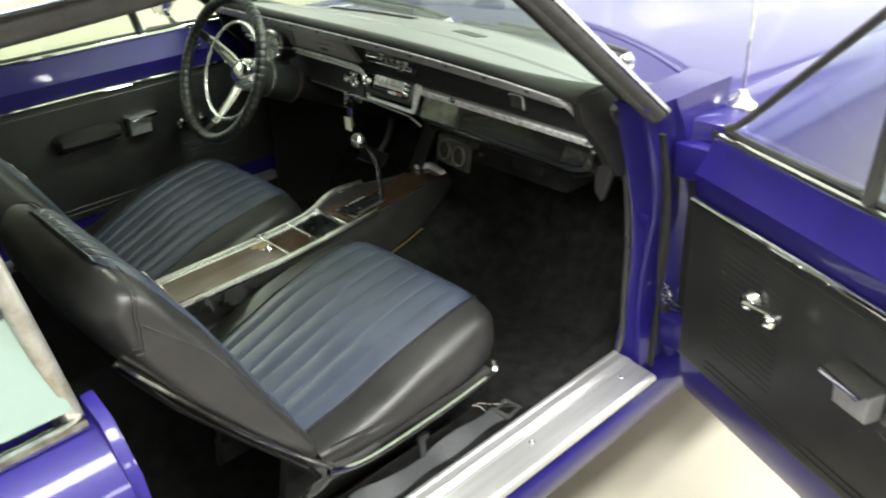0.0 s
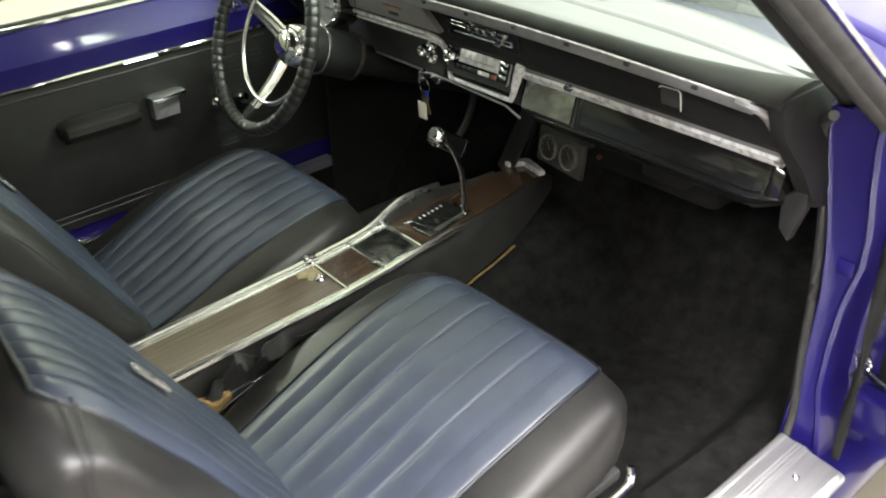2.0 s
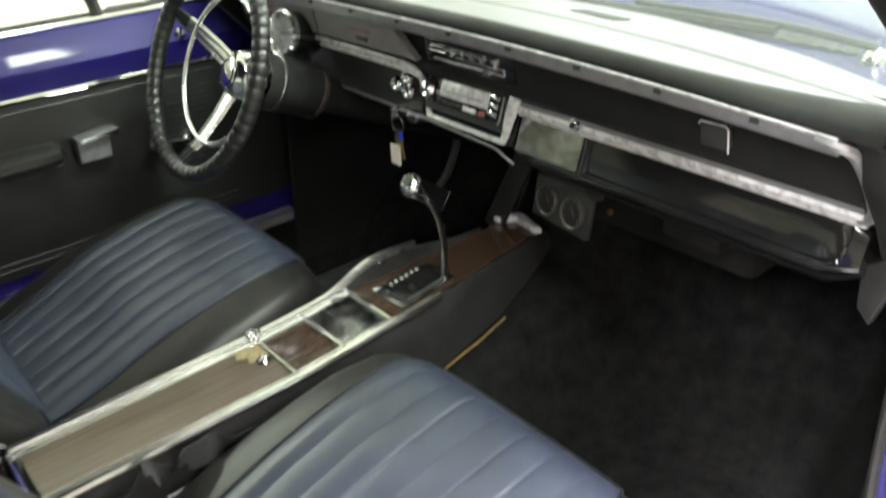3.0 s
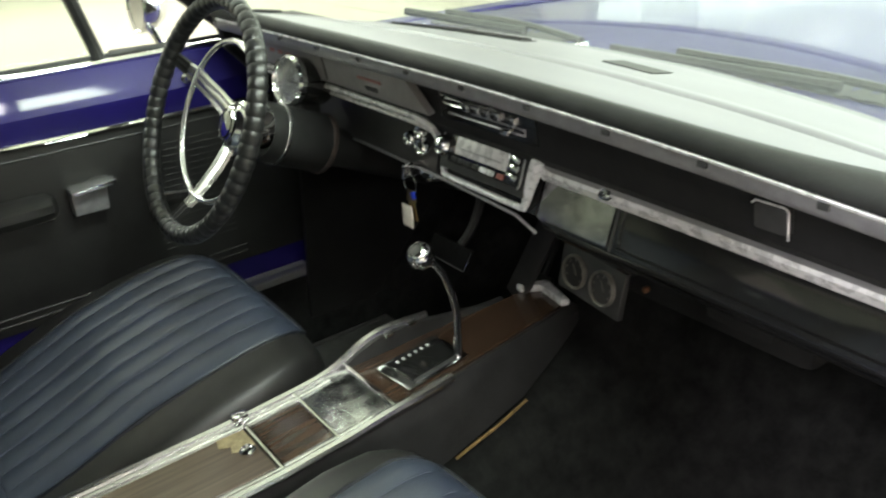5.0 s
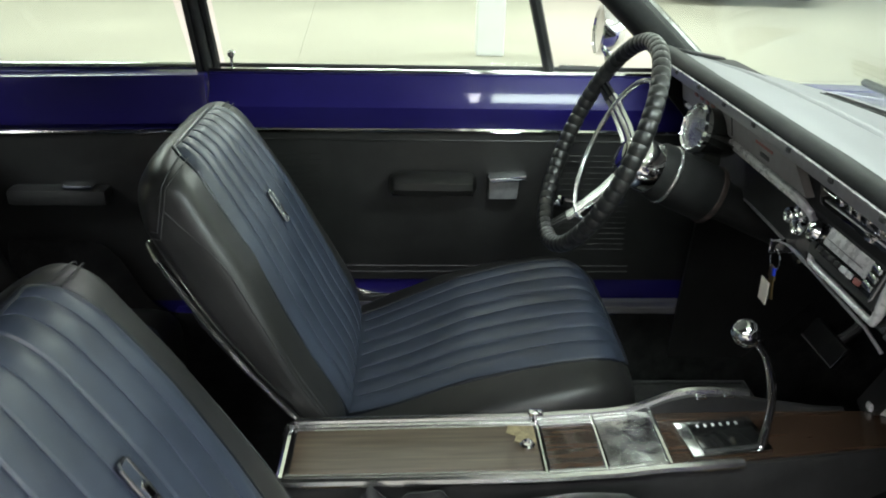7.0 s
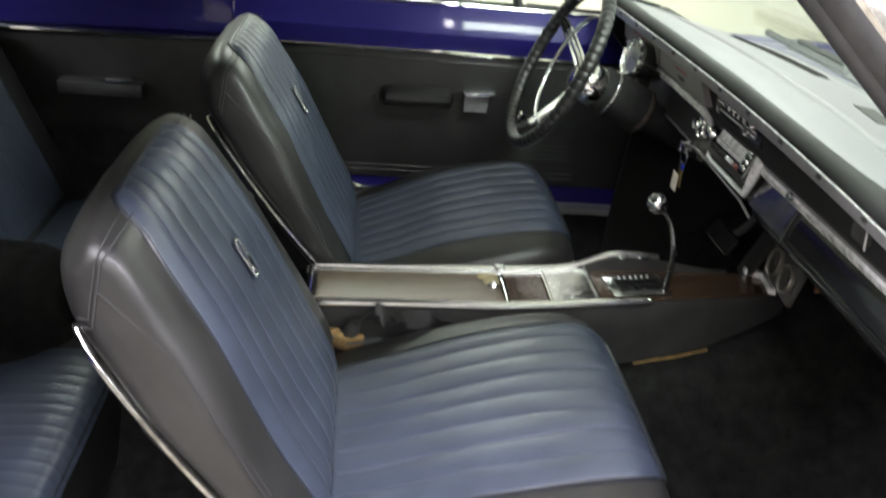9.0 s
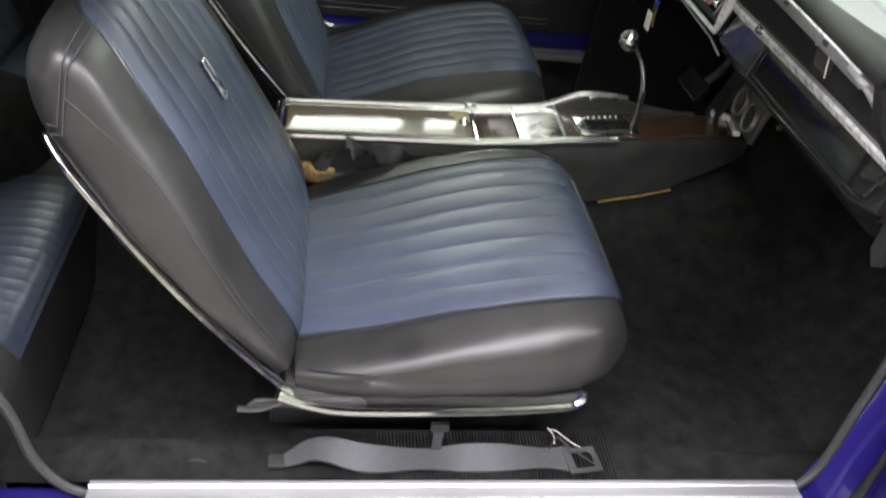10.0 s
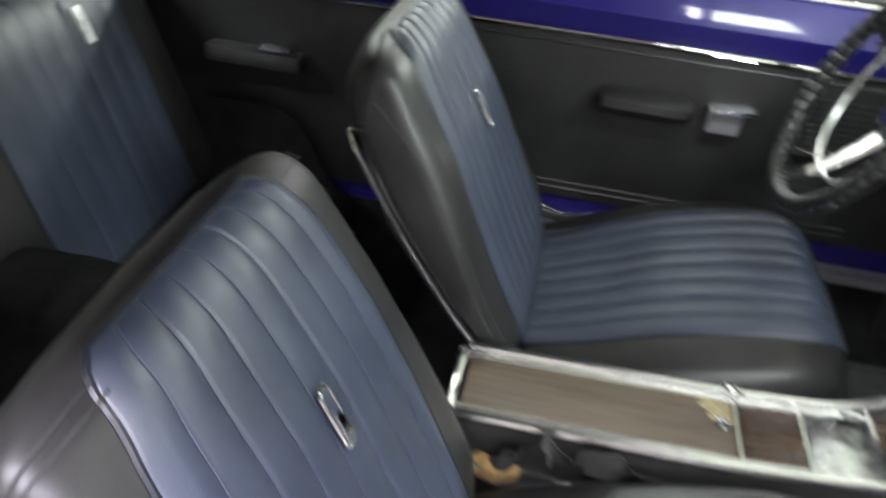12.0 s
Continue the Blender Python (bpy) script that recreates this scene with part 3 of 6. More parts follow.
def sill_plate(side, z):
    m = Matrix.Translation((0, 0, z)) @ Matrix.Diagonal((side, 1, 1, 1))
    y0, y1 = -0.255, 0.722
    ob = thing("sill_plate", "ribbed bare aluminium door sill plate screwed to the rocker", "sill plate", "sill plates")
    prof = [(0.668, -0.012), (0.668, 0.002), (0.671, 0.0045), (0.677, 0.0045), (0.680, 0.0028), (0.694, 0.0024)]
    for k in range(3):
        x = 0.695 + 0.0062 * k
        prof += [(x, 0.0024), (x + 0.0016, 0.0034), (x + 0.0036, 0.0034), (x + 0.0052, 0.0024)]
    prof += [(0.716, 0.0020), (0.7165, -0.001), (0.772, -0.007), (0.780, -0.010), (0.782, -0.020), (0.776, -0.020), (0.770, -0.012), (0.70, -0.005)]
    part("plate", loft([[m @ Vector((x, y, q)) for x, q in prof] for y in (y0, y1)]), ALUMINIUM, ob, smooth=False)
    for y in (-0.205, 0.085, 0.375, 0.66):
        t = m @ Matrix.Translation((0.7335, y, -0.003))
        part("screw", lathe([(0.006, -0.002), (0.006, 0.001), (0.0035, 0.0028), (0.0015, 0.0015)], 12, t), CHROME, ob)
    return ob


sill_plate(1, 0.336)
sill_plate(-1, 0.396)


def carpet():
    ob = thing("carpet", "worn black loop-pile carpet over the floor and tunnel", "carpet", kind="structure")
    def z_at(x, y):
        tunnel = (0.153 + 0.27 * min(0.4, max(0, y - 0.50))) * math.exp(-((abs(x) / 0.145) ** 4))
        toe = 0.0 if y < 0.86 else (y - 0.86) * 1.05
        rise = 0.095 * max(0, (abs(x) - 0.61) / 0.05) ** 1.5 if abs(x) > 0.61 else 0
        if x > 0.53:
            k = min(1.0, (x - 0.53) / 0.06)
            rise = (0.092 - 0.025 * min(1.0, max(0.0, (y - 0.46) / 0.2))) * k * k * (3 - 2 * k)
        rear = 0.17 / (1 + math.exp((y + 0.47) / 0.02))
        rise *= 1.0 if x > 0 else 1.62
        return 0.232 + max(tunnel, 0) + toe + min(rise, 0.10 if x > 0 else 0.155) + rear + 0.004 * noise.noise((x * 7, y * 7, 0.3)) + 0.0015 * noise.noise((x * 45, y * 45, 1.3))
    part("pile", sheet(lambda u, v: Vector(((-1 + 2 * u) * 0.66, -0.72 + 1.86 * v, z_at((-1 + 2 * u) * 0.66, -0.72 + 1.86 * v))), 90, 120), CARPET, ob)
    part("kick_panel", prism([(0.765, 0.28), (0.785, 0.45), (0.795, 0.60), (0.785, 0.76), (1.15, 0.80), (1.15, 0.28)], lambda p, q, s: (0.655 - 0.012 * s, p, q)), PANEL_VINYL, ob)
    part("kick_panel", prism([(0.69, 0.28), (0.70, 0.45), (0.71, 0.60), (0.72, 0.80), (1.15, 0.84), (1.15, 0.28)], lambda p, q, s: (-0.648 + 0.012 * s, p, q)), PANEL_VINYL, ob)
    # ribbed carpet strip beside the passenger seat
    ribs = bmesh.new()
    for k in range(96):
        y = -0.005 + 0.0049 * k
        box((0.615, y, 0.3255), (0.086, 0.0030, 0.006), 0.0, ribs)
    part("rib_strip", ribs, CARPET, ob)
    return ob


carpet()


# ---------- bucket seats ----------
def spow(c, e):
    return math.copysign(abs(c) ** e, c)


CUSH_W = [(0.0, 0.236), (0.06, 0.254), (0.15, 0.264), (0.33, 0.265), (0.40, 0.252), (0.44, 0.232), (0.468, 0.200)]
BACK_W = [(0.43, 0.238), (0.50, 0.256), (0.58, 0.262), (0.66, 0.256), (0.74, 0.244), (0.80, 0.236), (0.84, 0.228), (0.868, 0.221), (0.896, 0.213), (0.910, 0.207)]


def cushion_section(y):
    top = table([(0.0, 0.455), (0.1, 0.487), (0.2, 0.522), (0.3, 0.549), (0.36, 0.560), (0.40, 0.564), (0.47, 0.563)], y)
    bot = 0.409 + 0.010 * y
    f = max(0.0, (y - 0.405) / 0.063)
    k = math.sqrt(max(0.0, 1 - f * f)) if f else 1.0
    mid = 0.475
    return table(CUSH_W, y), mixv(mid, top, 0.25 + 0.75 * k), mixv(mid, bot, 0.25 + 0.75 * k)


def cushion_top(x, y, rise=0.0):
    w, t, b = cushion_section(y)
    t += rise
    mid = (t + b) / 2
    return mid + (t - mid) * max(0.0, 1 - abs(x / w) ** 4.5) ** (1 / 4.5)


# outline of the backrest from the side: (y, z) from the lap up the face, over the crest and down the back
BACK_FRONT = [(0.004, 0.452), (-0.006, 0.50), (-0.046, 0.58), (-0.084, 0.66), (-0.122, 0.74), (-0.151, 0.79), (-0.177, 0.832), (-0.199, 0.865), (-0.221, 0.885)]
BACK_REAR = [(-0.245, 0.896), (-0.267, 0.890), (-0.285, 0.870), (-0.292, 0.840), (-0.284, 0.802), (-0.256, 0.754), (-0.205, 0.680), (-0.140, 0.600), (-0.080, 0.525), (-0.038, 0.470), (-0.018, 0.440)]
FRONT = smooth_path([(0, y, z) for y, z in BACK_FRONT + BACK_REAR[:1]], 5)
OUTLINE = smooth_path([(0, y, z) for y, z in BACK_FRONT + BACK_REAR], 4)


def back_point(k, c):
    """The backrest's surface: k from -1 to 1 across it, c a point of the outline."""
    zc = min(max(c.z, 0.485), 0.85)
    m = Vector((0, table([(0.485, -0.025), (0.60, -0.097), (0.70, -0.160), (0.80, -0.222), (0.85, -0.242)], zc), zc))
    ahead = min(1.0, max(0.0, 0.5 + 10 * (c.y - m.y)))
    ahead = ahead * ahead * (3 - 2 * ahead)
    e = mixv(table([(0.70, 5.0), (0.78, 4.0), (0.88, 2.9)], c.z), 5.2, ahead)
    q = m + (c - m) * max(0.0, 1 - abs(k) ** e) ** (1 / e)
    return Vector((k * table(BACK_W, q.z), q.y, q.z))


def back_front(x, z):
    for a, b in zip(FRONT, FRONT[1:]):
        if a.z <= z <= b.z:
            return mixv(a.y, b.y, (z - a.z) / (b.z - a.z))
    return FRONT[-1].y


def pleat(u, n=8, deep=0.0048):
    """Stitched channels: u across the insert, 0..1."""
    s = abs(math.sin(math.pi * n * u))
    return deep * (s ** 0.55 - 0.8) * (0.72 + 0.28 * math.sin(2.3 * int(n * u) + 1.0))


def wrinkle(a, b, c):
    return 0.0022 * noise.noise((a * 6, b * 5, c)) + 0.0008 * noise.noise((a * 15, b * 13, c + 3))


def bucket_seat(m, seed, label, fuller=0.0):
    seat = thing("bucket_seat", label, "car seat", "front bucket seats", m=m)
    n = 44
    ang = [2 * math.pi * k / n for k in range(n)]
    rings = []
    for y in [0.0, 0.004, 0.02, 0.05, 0.1, 0.16, 0.22, 0.28, 0.34, 0.37, 0.40, 0.425, 0.443, 0.456, 0.464, 0.4675]:
        w, t, b = cushion_section(y)
        t += fuller * min(1, y / 0.2)
        c = (t + b) / 2
        sq = 0.90 if y < 0.002 else 1.0
        rings.append([(w * sq * spow(math.cos(a), 2 / 4.5), y, c + (t - c) * sq * spow(math.sin(a), 2 / 4.5) + wrinkle(math.cos(a), y * 3, seed)) for a in ang])
    part("cushion", loft(rings), BLACK_VINYL, seat, "black vinyl cushion with side bolsters")

    def wi(y):
        return table([(0.0, 0.172), (0.1, 0.182), (0.3, 0.190), (0.40, 0.188), (0.44, 0.178), (0.458, 0.160)], y)

    def insert_c(u, v):
        y = 0.004 + 0.453 * v
        x = (2 * u - 1) * wi(y)
        fade = min(1, v * 10) * min(1, (1 - v) * 9 + 0.15)
        edge = 0.004 * min(1, 14 * min(u, 1 - u), 14 * (1 - v) + 0.2)
        return Vector((x, y, cushion_top(x, y, fuller * min(1, y / 0.2)) + 0.0015 + edge + fade * pleat(u, 8, 0.0036 + 0.13 * fuller) + 0.9 * wrinkle(x * 2, y * 2, seed + 5)))
    part("cushion_insert", sheet(insert_c, 112, 34, (0, 0, -0.012)), BLUE_VINYL, seat, "fluted blue vinyl seat insert")
    for k in range(1, 8):
        part("stitch_line", tube([insert_c(k / 8, 0.03 + 0.94 * t / 16) + Vector((0, 0, 0.0009)) for t in range(17)], 0.0008, 5), STITCH, seat)
    ring = [insert_c(0, k / 16) for k in range(17)] + [insert_c(k / 16, 1) for k in range(1, 16)] + [insert_c(1, 1 - k / 16) for k in range(17)]
    part("cushion_piping", tube([p + Vector((0, 0, 0.0005)) for p in ring], 0.0038, 8), PIPING, seat)
    belt = []
    for a, y in [(1, 0.02), (1, 0.1), (1, 0.2), (1, 0.3), (1, 0.37), (1, 0.42), (0.8, 0.455), (0.4, 0.466), (0, 0.4685), (-0.4, 0.466), (-0.8, 0.455), (-1, 0.42), (-1, 0.37), (-1, 0.3), (-1, 0.2), (-1, 0.1), (-1, 0.02)]:
        w = cushion_section(min(y, 0.45))[0]
        belt.append((a * (w - 0.003), y, 0.462 + 0.055 * y))
    part("side_welt", tube(smooth_path(belt, 3), 0.0018, 6), PIPING, seat)

    ks = [math.copysign(1 - (1 - abs(t)) ** 2.2, t) for t in (k / 22 - 1 for k in range(45))]
    rings = [[back_point(k, c) + Vector((0, wrinkle(k, c.z * 2, seed + 9), 0)) for c in OUTLINE] for k in ks]
    part("backrest", loft(rings, False), BLACK_VINYL, seat, "black vinyl backrest with rounded shoulders")

    def insert_b(u, v):
        t = v * (len(FRONT) - 1) * 0.985
        i = min(int(t), len(FRONT) - 2)
        c = FRONT[i].lerp(FRONT[i + 1], t - i)
        d = FRONT[i + 1] - FRONT[i]
        out = Vector((0, d.z, -d.y)).normalized()
        k = (2 * u - 1) * table([(0.0, 0.70), (0.3, 0.725), (0.7, 0.72), (0.9, 0.68), (0.97, 0.63), (1.0, 0.57)], v)
        fade = min(1, v * 8) * min(1, (1 - v) * 8 + 0.3)
        edge = 0.004 * min(1, 14 * min(u, 1 - u), 14 * (1 - v) + 0.2)
        return back_point(k, c) + out * (0.0012 + 1.4 * edge + fade * pleat(u) + 0.6 * wrinkle(k * 0.2, c.z, seed + 2))
    part("backrest_insert", sheet(insert_b, 128, 50, (0, -0.007, -0.007)), BLUE_VINYL, seat, "fluted blue vinyl backrest insert")
    for k in range(1, 8):
        part("stitch_line", tube([insert_b(k / 8, 0.04 + 0.94 * t / 24) + Vector((0, 0.0008, 0.0005)) for t in range(25)], 0.0008, 5), STITCH, seat)
    ring = [insert_b(0, k / 22) for k in range(23)] + [insert_b(k / 18, 1) for k in range(1, 18)] + [insert_b(1, 1 - k / 22) for k in range(23)]
    part("backrest_piping", tube(ring, 0.0038, 8), PIPING, seat)
    # stitched shoulder seams: a T over the shoulder, then one down the bolster
    for sx in (1, -1):
        lift = Vector((sx * 0.0030, 0.0012, 0.0022))
        for off in (0.0, 0.011):
            front, rear = Vector((0, -0.228 + off, 0.889 - 0.4 * off)), Vector((0, -0.290 + 0.35 * off, 0.806 - 0.9 * off))
            over = [back_point(sx * (1 - (1 - t / 16) ** 1.6 * 0.36), front) + lift for t in range(16)]
            over += [back_point(sx * (1 - (t / 10) ** 1.6 * 0.10), rear) + Vector((sx * 0.003, -0.001, 0.001)) for t in range(1, 4)]
            part("shoulder_seam", tube(over, 0.0010, 6), THREAD, seat, "pale double-stitched seam")
        for off in (0.0, 0.03):
            run = []
            for t in range(19):
                z = mixv(0.50, 0.836, t / 18)
                s = max(0.0, (z - 0.72) / 0.116)
                f, r = back_front(0, z), table([(0.44, -0.018), (0.525, -0.08), (0.60, -0.14), (0.68, -0.205), (0.752, -0.262), (0.80, -0.298)], z)
                run.append(back_point(sx * mixv(0.945 + off, 0.995, s ** 2), Vector((0, mixv(f, r, 0.06 + 0.42 * s ** 3), z))) + Vector((sx * 0.0028, 0.0022, 0)))
            part("shoulder_seam", tube(run, 0.0009, 6), THREAD, seat)
    # hard back shell
    rings = []
    for z, r, w in ((0.44, -0.02, 0.236), (0.48, -0.048, 0.246), (0.54, -0.094, 0.250), (0.60, -0.142, 0.246), (0.66, -0.190, 0.238), (0.70, -0.218, 0.214), (0.72, -0.230, 0.19)):
        rings.append([(w * spow(math.cos(a), 0.7), r - 0.006 - (0.022 * abs(math.sin(a)) if math.sin(a) < 0 else -0.03 * math.sin(a)), z) for a in ang])
    part("back_shell", loft(rings), BLACK_VINYL, seat)
    for sx in (1, -1):
        edge = [(sx * 0.272, 0.004, 0.452), (sx * 0.268, -0.020, 0.470), (sx * 0.264, -0.078, 0.535), (sx * 0.256, -0.140, 0.610), (sx * 0.240, -0.205, 0.695), (sx * 0.226, -0.244, 0.748), (sx * 0.212, -0.260, 0.769), (sx * 0.204, -0.266, 0.777), (sx * 0.198, -0.268, 0.773)]
        part("chrome_edge", tube(smooth_path(edge, 5), 0.0072, 8, flat=0.7), WORN_CHROME, seat, "bright worn trim along the backrest edge")
        rail = [(sx * 0.285, -0.015, 0.458), (sx * 0.288, 0.03, 0.443), (sx * 0.290, 0.09, 0.437), (sx * 0.290, 0.24, 0.440), (sx * 0.290, 0.36, 0.450), (sx * 0.286, 0.384, 0.455), (sx * 0.280, 0.390, 0.470)]
        part("chrome_rail", tube(smooth_path(rail, 5), 0.0062, 8, flat=0.9), CHROME, seat, "chrome rail under the cushion side")
        part("hinge_plate", prism([(-0.055, 0.435), (-0.045, 0.446), (0.09, 0.452), (0.10, 0.440), (0.03, 0.432)], lambda p, q, s, k=sx: (k * (0.281 - 0.004 * s), p, q), 0.001), RUBBER, seat)
        part("seat_track", box((sx * 0.12, 0.17, 0.262), (0.035, 0.40, 0.05), 0.006), BLACK_PLASTIC, seat)
        part("track_stand", prism([(-0.04, 0.23), (0.40, 0.23), (0.36, 0.415), (0.0, 0.415)], lambda p, q, s, k=sx: (k * (0.13 - 0.02 * s), p, q)), BLACK_PLASTIC, seat)
    part("recline_lever", tube(smooth_path([(0.284, -0.012, 0.446), (0.290, -0.040, 0.440), (0.291, -0.066, 0.441)], 4), 0.005, 8, flat=0.6), CONSOLE_GREY, seat, "small rusty steel release lever")
    part("seat_pan", box((0, 0.2, 0.416), (0.50, 0.42, 0.02), 0.005), BLACK_PLASTIC, seat)
    # badge on the backrest: a slim bright frame
    zc = 0.752
    up = Vector((0, back_front(0, 0.79) - back_front(0, 0.71), 0.08)).normalized()
    base = Vector((-0.008, back_front(0, zc) + 0.009, zc))
    nrm = up.cross(Vector((1, 0, 0))).normalized()
    rot = Matrix((Vector((1, 0, 0)), nrm, up)).transposed().to_4x4()
    t = Matrix.Translation(base + nrm * 0.003) @ rot
    rim = [(-0.0085, 0, -0.026), (-0.0085, 0, 0.026), (-0.005, 0, 0.029), (0.005, 0, 0.029), (0.0085, 0, 0.026), (0.0085, 0, -0.026), (0.005, 0, -0.029), (-0.005, 0, -0.029)]
    badge = part("badge", tube([t @ Vector(q) for q in rim], 0.0021, 6, True), SATIN, seat, "slim chrome framed badge")
    part("badge_field", box((0, -0.001, 0), (0.015, 0.004, 0.054), 0.0008, m=t), BLUE_VINYL, badge)
    part("emblem", prism([(-0.006, -0.024), (0.006, -0.018), (0.004, -0.010), (0.006, 0.000), (0.0, 0.004), (-0.005, -0.004), (-0.003, -0.012)], lambda p, q, s: t @ Vector((p, 0.0035 - 0.004 * s, q)), 0.0006), CHROME, badge)
    return seat


bucket_seat(pose(0.345, -0.005, 0), 1.0, "passenger bucket seat in black vinyl with fluted blue inserts")
bucket_seat(pose(-0.362, 0.012, -0.004), 7.0, "driver bucket seat in black vinyl with fluted blue inserts", 0.016)


def rear_bench():
    ob = thing("rear_bench", "black and blue vinyl rear bench seat with fluted inserts", "car seat")
    n = 40
    ang = [2 * math.pi * k / n for k in range(n)]
    rings = []
    for y, t in ((-0.375, 0.385), (-0.38, 0.41), (-0.395, 0.43), (-0.43, 0.440), (-0.50, 0.438), (-0.60, 0.425), (-0.70, 0.41)):
        rings.append([(0.64 * spow(math.cos(a), 0.2), y, (t + 0.25) / 2 + (t - 0.25) / 2 * spow(math.sin(a), 0.35)) for a in ang])
    part("cushion", loft(rings), PANEL_VINYL, ob)
    rings = []
    for z, f, r, w in ((0.40, -0.655, -0.78, 0.60), (0.50, -0.69, -0.84, 0.61), (0.60, -0.73, -0.90, 0.61), (0.70, -0.765, -0.95, 0.61), (0.78, -0.795, -0.98, 0.60), (0.83, -0.825, -0.985, 0.585), (0.85, -0.86, -0.97, 0.56)):
        rings.append([((w + 0.045) * spow(math.cos(a), 0.2), (f + r) / 2 + (f - r) / 2 * spow(math.sin(a), 0.4), z) for a in ang])
    part("backrest", loft(rings), BLACK_VINYL, ob)
    for sx in (1, -1):
        def c_in(u, v, k=sx):
            x = k * 0.315 + (u - 0.5) * 0.40
            y = -0.376 - 0.306 * v
            z = table([(-0.70, 0.410), (-0.60, 0.425), (-0.50, 0.438), (-0.43, 0.440), (-0.395, 0.432), (-0.383, 0.418), (-0.376, 0.395)], y)
            return Vector((x, y, z + 0.004 + pleat(u, 16, 0.0013)))
        part("cushion_insert", sheet(c_in, 160, 26, (0, -0.004, -0.012)), BLUE_VINYL, ob, "fluted blue rear cushion insert")
        def b_in(u, v, k=sx):
            z = 0.44 + 0.40 * v
            x = k * 0.315 + (u - 0.5) * 0.40
            y = table([(0.40, -0.655), (0.50, -0.69), (0.60, -0.73), (0.70, -0.765), (0.78, -0.795), (0.83, -0.825), (0.85, -0.86)], z)
            return Vector((x, y + 0.006 + pleat(u, 8, 0.0036), z))
        part("backrest_insert", sheet(b_in, 80, 18, (0, -0.015, 0)), BLUE_VINYL, ob, "fluted blue rear backrest insert")
        part("badge", box((sx * 0.395, -0.784, 0.768), (0.026, 0.006, 0.062), 0.002, m=Matrix.Translation((sx * 0.395, -0.784, 0.768)) @ Matrix.Rotation(radians(22), 4, "X") @ Matrix.Translation((-sx * 0.395, 0.784, -0.768))), SILVER, ob, "slim bright badge")
    part("anchor_clip", box((-0.05, -0.56, 0.443), (0.03, 0.05, 0.012), 0.003), WORN_CHROME, ob)
    return ob


rear_bench()


